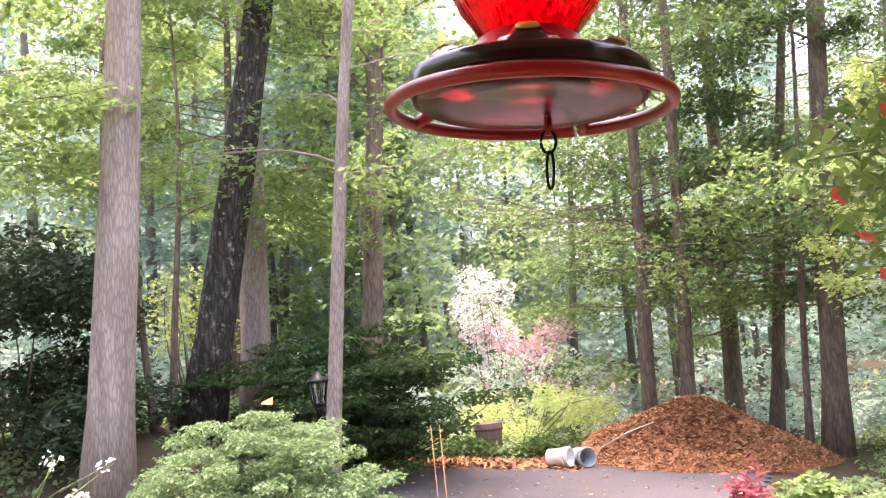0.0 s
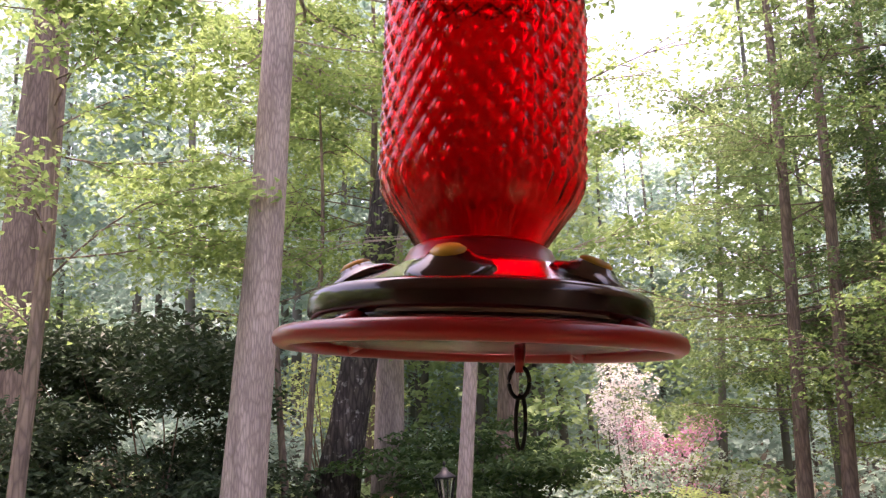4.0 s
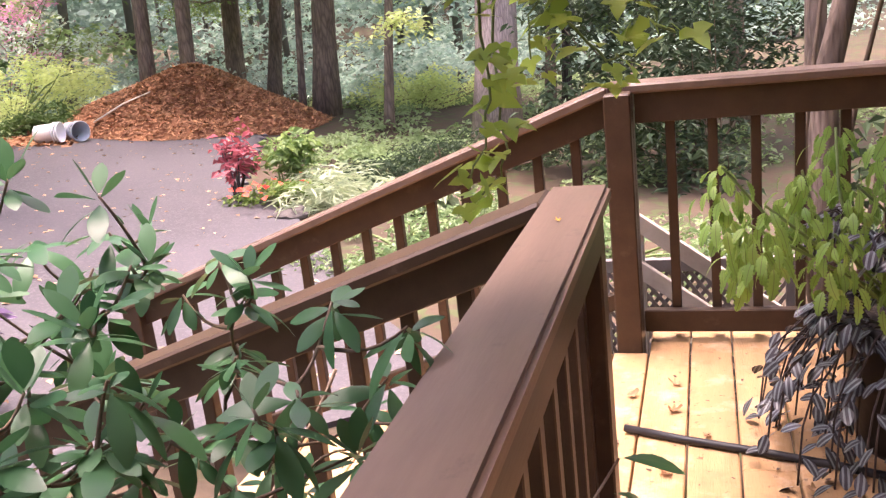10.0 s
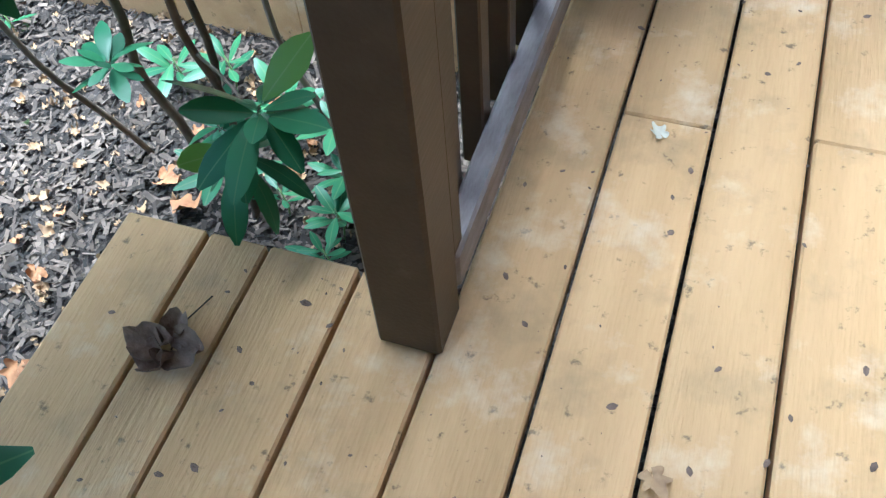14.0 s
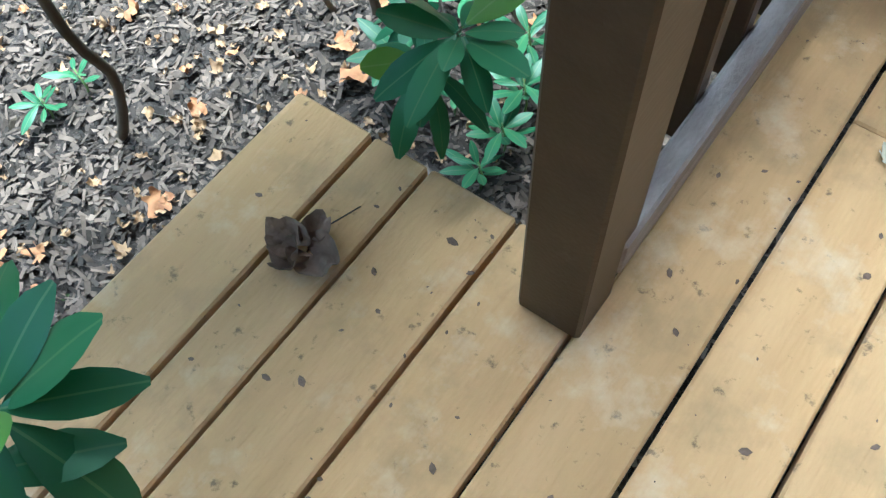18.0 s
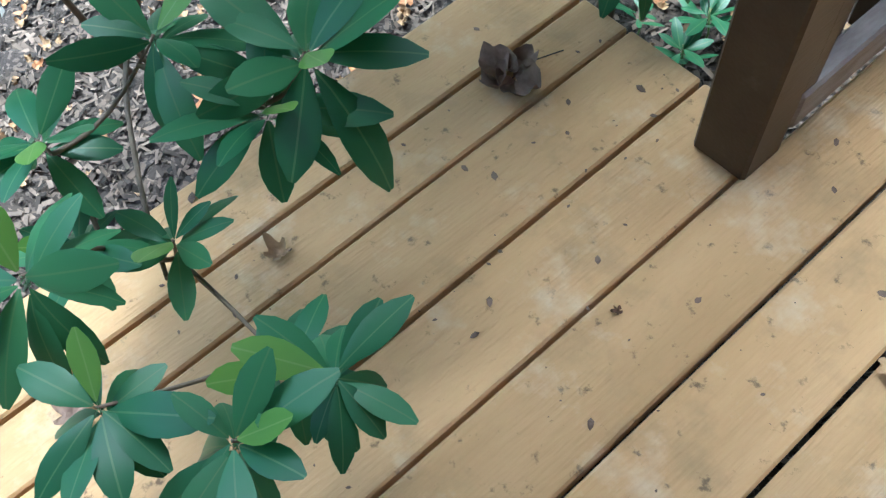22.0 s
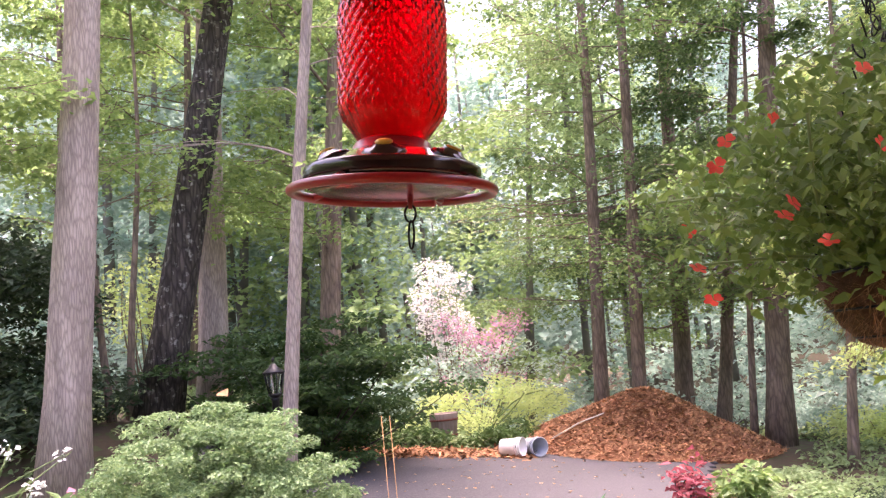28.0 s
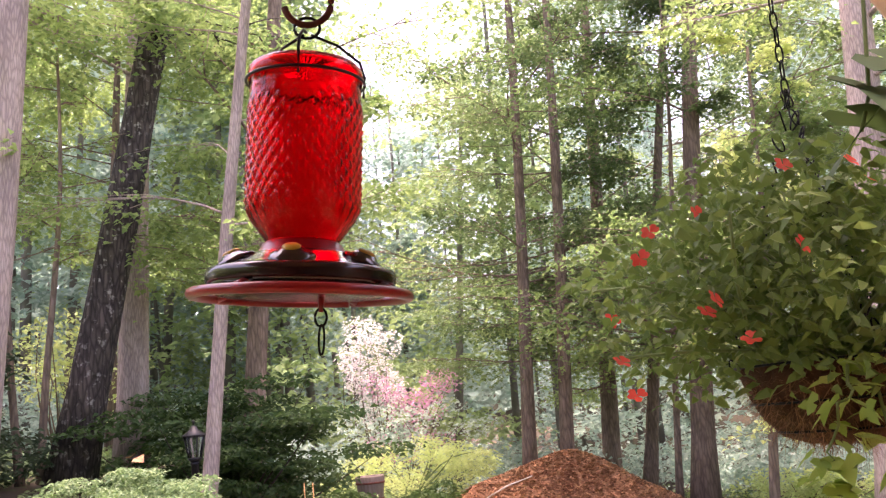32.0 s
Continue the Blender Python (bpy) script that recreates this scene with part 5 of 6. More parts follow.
bl = petals(5, 0.0145, 3)
bl.materials.append(CORAL)
for p in ((-0.34, -0.06, 0.05), (-0.335, -0.1, 0.0), (-0.31, -0.12, 0.19), (-0.25, -0.19, 0.1), (-0.24, -0.2, 0.115), (-0.27, -0.05, 0.24), (-0.22, -0.12, 0.25), (-0.1, -0.16, 0.3), (0.02, -0.12, 0.31), (0.0, -0.2, 0.26), (0.14, -0.16, 0.3), (0.19, -0.14, 0.27), (0.17, -0.2, 0.25), (-0.14, -0.26, 0.17), (-0.32, 0.05, 0.12), (-0.2, -0.2, 0.06)):
    part("blossom", bl, None, basket, "", Matrix.Translation(p) @ Euler((rg.uniform(0.6, 1.4), rg.uniform(-0.5, 0.5), rg.uniform(-0.8, 0.8))).to_matrix().to_4x4())
for k in range(3):
    a = 0.6 + 2.09 * k
    for q in range(13):
        w = q / 12
        p = Vector((0.143 * math.cos(a) * (1 - w), 0.143 * math.sin(a) * (1 - w), 0.026 + 0.424 * w))
        h = Heap()
        h.tube([(0.006 * math.cos(b), 0, 0.017 * math.sin(b)) for b in np.linspace(0, 2 * math.pi, 12)], [0.0016] * 12, 5)
        part("chain_link", h.mesh("link"), BLACKM, basket, "", Matrix.Translation(p) @ Euler((0.35 * math.sin(a), -0.4 * math.cos(a), a + (q % 2) * 1.57)).to_matrix().to_4x4())
for q in range(20):
    h = Heap()
    h.tube([(0.006 * math.cos(b), 0, 0.017 * math.sin(b)) for b in np.linspace(0, 2 * math.pi, 12)], [0.0016] * 12, 5)
    part("chain_link", h.mesh("link"), BLACKM, basket, "", Matrix.Translation((0, 0, 0.47 + 0.029 * q)) @ Euler((0, 0, (q % 2) * 1.57)).to_matrix().to_4x4())


def lobed(size, lobes, rr):
    """A lobed leaf with a fold down its middle rib, 16 faces or so."""
    rim = []
    for k, (a, r) in enumerate(lobes):
        rim.append((r * math.cos(a), r * math.sin(a), 0.10 * abs(math.sin(a)) * r - 0.16 * r * r))
    vs = [(0.0, 0.0, 0.0), (0.45, 0.0, -0.03)] + rim
    n = len(rim)
    fs = []
    for k in range(n - 1):
        hub = 1 if 1 < k < n - 3 else 0
        fs.append([hub, 2 + k, 3 + k])
    fs += [[0, 4, 1], [0, 1, n - 1]]
    return mesh_of("leaf", np.array(vs) * size, fs)


MAPLE = [(-2.6, 0.35), (-1.9, 0.6), (-1.5, 0.35), (-1.05, 0.8), (-0.75, 0.45), (-0.4, 0.62), (0.0, 1.0), (0.4, 0.6), (0.75, 0.45), (1.05, 0.8), (1.5, 0.35), (1.9, 0.6), (2.6, 0.35)]
HEART = [(-2.7, 0.3), (-2.0, 0.45), (-1.3, 0.62), (-0.85, 0.4), (-0.35, 0.62), (0.0, 1.0), (0.35, 0.62), (0.85, 0.4), (1.3, 0.62), (2.0, 0.45), (2.7, 0.3)]
vine_leaf = [lobed(s, HEART, rg) for s in (0.031, 0.042, 0.025)]
for me in vine_leaf:
    me.materials.append(VINE)
vine = thing("sweet_potato_vine", "trailing lime-green sweet potato vine hanging from the basket", "vine", m=Matrix.Translation((BX, BY, BZ)))
runs = [((0.06, -0.1, 0.03), (0.12, -0.03, -0.1), (0.1, -0.02, -0.28), (0.1, -0.03, -0.42), (0.06, -0.02, -0.47)),
        ((0.0, -0.12, 0.03), (0.0, -0.15, -0.1), (0.01, -0.15, -0.23), (0.02, -0.15, -0.33), (-0.02, -0.14, -0.43)),
        ((0.1, -0.13, 0.03), (0.14, -0.14, -0.12), (0.15, -0.12, -0.23), (0.18, -0.15, -0.29), (0.21, -0.16, -0.3)),
        ((-0.05, -0.16, 0.03), (-0.08, -0.2, -0.02), (-0.12, -0.21, -0.08), (-0.14, -0.2, -0.13)),
        ((0.16, -0.06, 0.03), (0.22, 0.02, -0.08), (0.22, 0.05, -0.2), (0.2, 0.06, -0.3)),
        ((0.1, -0.1, 0.05), (0.25, -0.1, 0.0), (0.3, -0.12, -0.1), (0.28, -0.12, -0.22), (0.3, -0.14, -0.28)),
        ((0.05, -0.1, 0.05), (0.2, -0.16, 0.08), (0.33, -0.18, 0.02), (0.36, -0.18, -0.08))]
for run in runs:
    run = np.array(run)
    s = np.linspace(0, len(run) - 1, 16)
    line = np.stack([np.interp(s, np.arange(len(run)), run[:, c]) for c in range(3)], 1) + rg.normal(0, 0.004, (16, 3))
    v, f = tube_arrays(line, np.linspace(0.0028, 0.0014, 16), 5)
    part("runner", mesh_of("runner", v, f), STEMG, vine)
    for k in range(1, 16):
        for _ in range(2):
            e = Euler((rg.normal(0, 0.5), rg.uniform(0.0, 0.9), rg.uniform(0, 6.28)))
            m = Matrix.Translation(line[k] + rg.normal(0, 0.012, 3)) @ e.to_matrix().to_4x4() @ Matrix.Translation((0.02, 0, 0))
            part("leaf", vine_leaf[rg.integers(3)], None, vine, "", m)
big = lobed(0.12, HEART, rg)
big.materials.append(DOGWOOD)
cl = thing("climbing_vine", "large dark green leaves hanging from the porch eave", "vine", m=Matrix.Translation((0.76, 1.0, 1.9)))
v, f = tube_arrays([(0.06, 0, 0.75), (0.05, 0, 0.3), (0.02, 0, 0.05), (0, 0, 0)], [0.003] * 4, 5)
part("runner", mesh_of("runner", v, f), STEMG, cl)
for p, e in (((0, 0, 0), (0.3, 0.7, 3.3)), ((0.01, 0.02, 0.03), (0.2, 0.3, 0.2)), ((0.03, 0, 0.06), (-0.4, 0.5, 4.4)), ((0.05, 0, 0.1), (0.4, 0.6, 5.5))):
    part("leaf", big, None, cl, "", Matrix.Translation(p) @ Euler(e).to_matrix().to_4x4())

# ---- rhododendron by the rail ----
def blade(size, curl, wide, name="leaf", n=7, saw=0.0):
    """A long oval leaf with a pale rib, folded and curved downwards."""
    vs, fs = [], []
    for k in range(n):
        t = k / (n - 1)
        w = wide * size * (math.sin(math.pi * min(1, (t * 0.96 + 0.02) ** 1.25)) ** 0.7) * 0.5
        w *= 1 - saw * (k % 2)
        z = -curl * size * t * t
        for s in (-1, -0.5, 0, 0.5, 1):
            vs.append((size * (0.08 + 0.92 * t), s * w, z + abs(s) * w * 0.26 - 0.05 * size * s * s * math.sin(3.1 * t) + 0.004 * size * math.sin(9 * t + 3 * s)))
    for k in range(n - 1):
        for q in range(4):
            fs.append([k * 5 + q, k * 5 + q + 1, k * 5 + q + 6, k * 5 + q + 5])
    vs += [(0, -0.0012, 0), (0, 0.0012, 0)]
    fs.append([len(vs) - 2, 2, len(vs) - 1])
    return mesh_of(name, vs, fs)


old = [blade(0.135, 0.25, 0.35), blade(0.12, 0.12, 0.38), blade(0.15, 0.35, 0.33), blade(0.1, 0.2, 0.4)]
young = [blade(0.13, 0.08, 0.4), blade(0.105, 0.0, 0.44)]
brown = [blade(0.07, 0.9, 0.4)]
for me in old:
    me.materials.append(RHODO)
for me in young:
    me.materials.append(RHODOY)
brown[0].materials.append(DRYLEAF)
rhodo = thing("rhododendron", "large-leaved rhododendron growing beside the deck railing", "shrub")
rg = np.random.default_rng(21)
WHORLS = [(0.26, 1.51, 1.21, 1), (0.42, 1.47, 1.06, 1), (0.05, 1.53, 1.12, 1), (0.55, 1.44, 1.02, 1), (0.37, 1.48, 1.17, 1), (0.16, 1.53, 1.04, 1), (0.29, 1.38, 1.04, 1), (0.61, 1.22, 1.02, 0), (0.68, 1.14, 0.99, 0), (-0.53, 1.15, 1.21, 1), (-0.27, 1.22, 1.17, 1), (-0.31, 1.16, 1.1, 1), (-0.13, 0.72, 1.11, 1), (-0.35, 0.8, 1.09, 1), (0.01, 0.88, 1.08, 1), (-0.61, 1.04, 1.19, 1), (0.24, 0.8, 0.76, 0)]
LOW = [(-0.07, 0.47, 0.44, 1.12), (-0.11, 0.43, 0.4, 0.9), (-0.227, 0.346, 0.264, 0.7), (0.0, 0.175, 0.35, 0.78), (-0.07, 0.1, 0.37, 0.78), (-0.29, 0.22, 0.4, 0.85), (-0.24, 0.5, 0.42, 0.85), (-0.36, 0.4, 0.36, 0.85), (-0.2, 0.12, 0.36, 0.85), (-0.32, 0.32, 0.28, 0.85), (-0.06, 0.2, 0.28, 0.75), (0.337, 0.98, 0.25, 1.1), (0.29, 1.05, 0.12, 0.9), (0.28, 1.43, -0.18, 0.8), (0.12, 1.62, -0.1, 0.8)]
SIZE = {len(WHORLS) + k: w[3] for k, w in enumerate(LOW)}
WHORLS += [(*w[:3], 0) for w in LOW]
feet = [(-0.43, 1.58), (0.2, 1.83), (-0.9, 1.39), (0.27, 1.56), (0.55, 1.75)]
while len(WHORLS) < 265:
    lx, ly = rg.uniform(-0.62, 0.72), rg.uniform(0.17, 1.15)
    lift = 0.0
    if len(WHORLS) > 215:
        lx, ly = rg.uniform(0.25, 0.72), rg.uniform(0.15, 0.8)
    elif len(WHORLS) > 120:
        lx, ly, lift = rg.uniform(-0.75, 0.05), rg.uniform(0.42, 1.3), 0.08
    top = 0.94 + 0.2 * min(1, (ly - 0.17) / 0.6) + lift
    p = DM @ Vector((lx, ly, 0))
    x, y, z = p.x, p.y, top - 0.6 * rg.uniform(0, 1) ** 1.4
    dist = math.hypot(x - 0.22, y - 0.1)
    if z < 1.28 - 0.8 * dist or dist < 0.55 or (lx > 0.6 and ly > 0.85) or (y < 0.65 and z > 0.98):
        continue
    WHORLS.append((x, y, z, int(rg.uniform(0, 1) < 0.22)))
made = 0
loose = Heap()
mains = []
for k, (tx, ty, tz, th) in enumerate(((-0.3, 0.95, 0.95, 0.016), (0.15, 1.45, 0.85, 0.016), (-0.5, 0.8, 0.9, 0.013), (0.35, 1.3, 0.75, 0.012), (0.75, 1.75, 0.7, 0.011), (-0.75, 1.0, 0.6, 0.011), (0.1, 1.0, 0.75, 0.011), (-0.25, 0.33, 0.2, 0.008), (-0.2, 1.3, 0.85, 0.01))):
    fx, fy_ = feet[(0, 1, 2, 3, 4, 2, 3, 2, 1)[k]]
    low = np.array([fx + rg.normal(0, 0.03), fy_ + rg.normal(0, 0.03), float(height(fx, fy_)) - 0.03])
    top = np.array([tx, ty, tz])
    w = np.linspace(0, 1, 22)[:, None]
    line = low + (top - low) * w + rg.normal(0, 0.085, 3) * np.sin(np.pi * w) + rg.normal(0, 0.03, 3) * np.sin(3 * np.pi * w) + rg.normal(0, 0.008, 3) * np.sin(7 * np.pi * w) + np.array([0, 0, 0.1]) * np.sin(np.pi * w)
    v, f = tube_arrays(line, np.linspace(th * 0.85, th * 0.35, 22), 7)
    part("stem", mesh_of("stem", v, f), TWIG, rhodo)
    mains.append(line[6:])
mains = np.concatenate(mains)
def nearest(p, pts):
    gap = np.linalg.norm(pts - p, axis=1) + 0.7 * np.maximum(0, pts[:, 2] - p[2] + 0.05)
    return int(np.argmin(gap)), float(gap.min())


# each twig grows from the nearest stem or twig that stands already
for k in sorted(range(len(WHORLS)), key=lambda k: nearest(np.array(WHORLS[k][:3]), mains)[1]):
    tip = np.array(WHORLS[k][:3])
    line = curve_pts(mains[nearest(tip, mains)[0]], tip, 0.16, rg, 7) + np.array([0, 0, -0.015]) * np.sin(np.linspace(0, np.pi, 7))[:, None]
    v, f = tube_arrays(line, np.linspace(0.0034, 0.002, 7), 5)
    part("twig", mesh_of("twig", v, f), TWIG, rhodo)
    mains = np.concatenate([mains, line[2:6]])
order = sorted(range(len(WHORLS)), key=lambda k: (WHORLS[k][0] - 0.2) ** 2 + WHORLS[k][1] ** 2 - (0.5 if k < 40 else 0))
for k in order:
    x, y, z, fresh = WHORLS[k]
    n = int(rg.integers(11, 15)) if k in SIZE else int(rg.integers(7, 11))
    a0 = rg.uniform(0, 6.28)
    for q in range(n):
        a = a0 + q * 2.4
        inner = (fresh and q < n // 2) or (k in SIZE and q == 1)
        up = rg.uniform(0.55, 1.2) if inner else (rg.uniform(-0.7, 0.75) if k in SIZE else rg.uniform(-0.75, 0.4))
        me = young[rg.integers(2)] if inner else old[rg.integers(4)]
        if q == n - 1 and rg.uniform(0, 1) < 0.2:
            me, up = brown[0], -1.2
        m = Matrix.Translation((x, y, z - 0.02 * q / n)) @ Euler((0, 0, a)).to_matrix().to_4x4() @ Euler((rg.normal(0, 0.3), -up, 0)).to_matrix().to_4x4() @ Matrix.Scale(rg.uniform(0.65, 1.05) * SIZE.get(k, 0.94 - 0.32 * min(1, max(0, (x + 0.2) / 0.6))), 4)
        if made < 300:
            part("leaf", me, None, rhodo, "", m)
            made += 1
        else:
            loose.add([m @ v.co for v in me.vertices], [list(p.vertices) for p in me.polygons])
tagged(part("inner_leaves", loose.mesh("inner_leaves"), RHODO, rhodo), kind="stuff")
# a low shoot pushing through the balusters onto the deck
shoot = thing("rhododendron_shoot", "rhododendron shoot pushing through the railing over the deck", "shoot", m=DM)
v, f = tube_arrays([(0.86, 0.25, -0.3), (0.87, 0.12, 0.05), (0.87, 0.03, 0.2), (0.85, -0.05, 0.26)], [0.006, 0.005, 0.004, 0.003], 6)
part("stem", mesh_of("stem", v, f), TWIG, shoot)
for q, (x, y, z) in enumerate(((0.85, -0.05, 0.26), (0.86, 0.0, 0.16), (0.9, -0.01, 0.38))):
    for k in range(12):
        a = k * 2.4 + q
        part("leaf", old[k % 4], None, shoot, "", Matrix.Translation((x, y, z)) @ Euler((0, 0, a)).to_matrix().to_4x4() @ Euler((rg.normal(0, 0.3), rg.uniform(-0.5, 0.5), 0)).to_matrix().to_4x4() @ Matrix.Scale(rg.uniform(0.7, 1.0), 4))
v, f = tube_arrays([(0.9, -0.01, 0.38), (0.87, 0.03, 0.25), (0.86, 0.1, 0.05)], [0.003, 0.004, 0.004], 6)
part("twig", mesh_of("twig", v, f), TWIG, shoot)
for q, p in enumerate(((1.2, -0.03, 0.42), (1.16, -0.02, 0.36))):
    part("leaf", old[2], None, shoot, "", Matrix.Translation(p) @ Euler((0.2, 0.1 + 0.3 * q, -1.2 + 0.4 * q)).to_matrix().to_4x4())
v, f = tube_arrays([(1.2, -0.03, 0.42), (1.15, 0.05, 0.3), (0.95, 0.1, 0.1), (0.87, 0.12, 0.05)], [0.003, 0.004, 0.004, 0.004], 6)
part("twig", mesh_of("twig", v, f), TWIG, shoot)

# young shoots coming up through the mulch
sap = [blade(0.075, 0.15, 0.3), blade(0.09, 0.25, 0.28), blade(0.06, 0.1, 0.32)]
for me in sap:
    me.materials.append(RHODO)
for x, y, n, s in ((0.46, 1.38, 12, 1.1), (0.4, 1.3, 10, 0.9), (0.52, 1.48, 12, 1.1), (0.45, 1.76, 9, 1.5), (0.36, 1.5, 7, 0.8), (-0.58, 1.6, 9, 0.8), (-0.5, 1.66, 7, 0.7), (0.23, 2.05, 8, 1.3), (0.36, 2.0, 8, 1.2), (-0.18, 2.5, 7, 1.0), (0.26, 1.6, 9, 1.6), (0.55, 1.62, 9, 1.2)):
    z = float(height(x, y))
    sd = thing("seedling", "small green rhododendron seedling in the mulch", "seedling", "seedlings in the mulch", m=Matrix.Translation((x, y, z)))
    top = 0.1 * s + rg.uniform(0.0, 0.05)
    v, f = tube_arrays([(0, 0, -0.01), (0.01, 0, top * 0.5), (0, 0.01, top)], [0.003, 0.003, 0.002], 5)
    part("stem", mesh_of("stem", v, f), STEMG, sd)
    for k in range(n):
        part("leaf", sap[k % 3], None, sd, "", Matrix.Translation((0, 0.005, top * (0.6 + 0.4 * k / n))) @ Euler((0, 0, k * 2.4)).to_matrix().to_4x4() @ Euler((rg.normal(0, 0.2), -rg.uniform(0.0, 0.8), 0)).to_matrix().to_4x4() @ Matrix.Scale(s * rg.uniform(0.8, 1.2), 4))

# ---- planter on the deck ----
pm = DM @ Matrix.Translation((2.1, -0.8, 0.0))
planter = thing("planter_pot", "large dark planter pot on the deck", "planter", m=pm)
part("pot", lathe([(0.0, 0.0), (0.17, 0.0), (0.18, 0.02), (0.23, 0.36), (0.255, 0.37), (0.255, 0.42), (0.235, 0.42), (0.215, 0.36), (0.0, 0.34)], 36), POT, planter)
part("soil", lathe([(0.0, 0.37), (0.12, 0.37), (0.216, 0.36)], 20), MULCH, planter)
col = thing("coleus_plant", "drooping lime-green coleus growing in the dark planter", "plant", m=pm)
rg = np.random.default_rng(33)
droop = [blade(0.085, 0.7, 0.66, n=14, saw=0.36), blade(0.1, 0.85, 0.6, n=16, saw=0.36), blade(0.07, 0.6, 0.7, n=12, saw=0.36)]
for me in droop:
    me.materials.append(LIME)
HEADS = [(-0.24, 0.54, 0.89), (-0.3, 0.44, 0.8), (-0.2, 0.5, 0.74), (-0.14, 0.34, 0.85), (0.02, 0.24, 0.93), (-0.3, 0.28, 0.72), (-0.07, 0.05, 0.84), (-0.08, 0.2, 0.79), (-0.07, 0.38, 0.76), (0.04, 0.1, 0.9), (-0.2, 0.12, 0.68), (0.0, -0.1, 0.82)]
for k, tip in enumerate(HEADS):
    tip = np.array(tip)
    v, f = tube_arrays(curve_pts((rg.normal(0, 0.05), rg.normal(0, 0.05), 0.36), tip, 0.12, rg, 5), np.linspace(0.006, 0.004, 5), 5)
    part("stem", mesh_of("stem", v, f), STEMG, col)
    for q in range(46):
        b = q * 2.4 + k
        off = np.array([math.cos(b), math.sin(b), 0]) * rg.uniform(0.0, 0.07) - np.array([0, 0, 0.004 * q])
        part("leaf", droop[rg.integers(3)], None, col, "", Matrix.Translation(tip + off) @ Euler((0, 0, b)).to_matrix().to_4x4() @ Euler((rg.normal(0, 0.25), rg.uniform(0.15, 1.0), 0)).to_matrix().to_4x4() @ Matrix.Scale(rg.uniform(0.4, 0.68), 4))
tr = thing("tradescantia", "silver-striped purple tradescantia trailing down the dark planter", "plant", m=pm)
sv = [blade(0.06, 0.3, 0.56), blade(0.068, 0.35, 0.5)]
for me in sv:
    me.materials.append(SILVER)
for k in range(84):
    a = rg.uniform(0.9, 4.6)
    c, s = math.cos(a), math.sin(a)
    e = rg.uniform(0.25, 0.5)
    line = np.array([(0.16 * c, 0.16 * s, 0.4), (0.26 * c, 0.26 * s, 0.43), (e * c * 0.95, e * s * 0.95, 0.25), (e * c, e * s, rg.uniform(0.02, 0.14))])
    if k % 4 == 0:
        line = np.array([(0.1 * c, 0.1 * s, 0.4), (0.15 * c, 0.15 * s, 0.6), (0.25 * c, 0.25 * s, 0.7), (0.3 * c, 0.3 * s, 0.62)])
    s_ = np.linspace(0, 3, 9)
    line = np.stack([np.interp(s_, np.arange(4), line[:, q]) for q in range(3)], 1)
    v, f = tube_arrays(line, [0.003] * 9, 5)
    part("runner", mesh_of("runner", v, f), TWIGD, tr)
    for q in range(1, 9):
        part("leaf", sv[q % 2], None, tr, "", Matrix.Translation(line[q] + rg.normal(0, 0.012, 3) * [1, 1, 0.5]) @ Euler((0, 0, a + (1 if q % 2 else -1) * rg.uniform(0.3, 1.6))).to_matrix().to_4x4() @ Euler((rg.normal(0, 0.3), rg.uniform(0.0, 0.6), 0)).to_matrix().to_4x4())
dh = thing("black_hose", "black rubber hose lying across the deck boards", "hose")
v, f = tube_arrays([(1.80, 2.27, 0.016), (1.9, 2.1, 0.014), (2.02, 1.92, 0.014), (2.14, 1.72, 0.014), (2.2, 1.6, 0.014)], [0.0125] * 5, 10)
part("hose_tube", mesh_of("hose", v, f), BLACKR, dh)

# ---- flagstone path, hose, edging ----
path = thing("flagstone_path", "path of irregular grey flagstones with leaf litter between", "path", kind="structure")
rg = np.random.default_rng(44)
corner = {}
def node(i, j):
    if (i, j) not in corner:
        u, w = i * 0.4, j * 0.44
        x = -2.9 + u + 0.30 * w + rg.normal(0, 0.07) + 0.12 * (j % 2)
        corner[i, j] = (x, 0.3 + w + rg.normal(0, 0.08))
    return corner[i, j]
for j in range(11):
    for i in range(3):
        q = [node(i, j), node(i + 1, j), node(i + 1, j + 1), node(i, j + 1)]
        c = np.mean(q, 0)
        bm = bmesh.new()
        ring = []
        for n_ in range(4):
            p0, p1 = np.array(q[n_]), np.array(q[(n_ + 1) % 4])
            for t in (0.08, 0.5, 0.92):
                p = p0 + (p1 - p0) * t
                p = c + (p - c) * (0.97 + rg.normal(0, 0.01))
                ring.append(bm.verts.new((p[0], p[1], float(height(*p)) + 0.028 + rg.normal(0, 0.0015))))
        face = bm.faces.new(ring)
        ext = bmesh.ops.extrude_face_region(bm, geom=[face])
        bmesh.ops.translate(bm, vec=(0, 0, -0.05), verts=[e for e in ext["geom"] if isinstance(e, bmesh.types.BMVert)])
        bmesh.ops.recalc_face_normals(bm, faces=bm.faces[:])
        part("flagstone", bm, STONE, path)
bh = thing("garden_hose", "blue garden hose lying along the flagstone path", "hose")
hp_ = np.array([(-2.6, 1.9), (-1.89, 2.6), (-1.57, 2.94), (-1.18, 3.43), (-0.9, 4.1), (-0.75, 5.0)])
s_ = np.linspace(0, 5, 30)
hx, hy = np.interp(s_, range(6), hp_[:, 0]), np.interp(s_, range(6), hp_[:, 1])
v, f = tube_arrays(np.stack([hx, hy, height(hx, hy) + 0.045], 1), [0.012] * 30, 8)
part("hose_tube", mesh_of("hose", v, f), BLUEH, bh)
tim = thing("landscape_timber", "weathered grey-brown landscape timber edging the path", "timber")
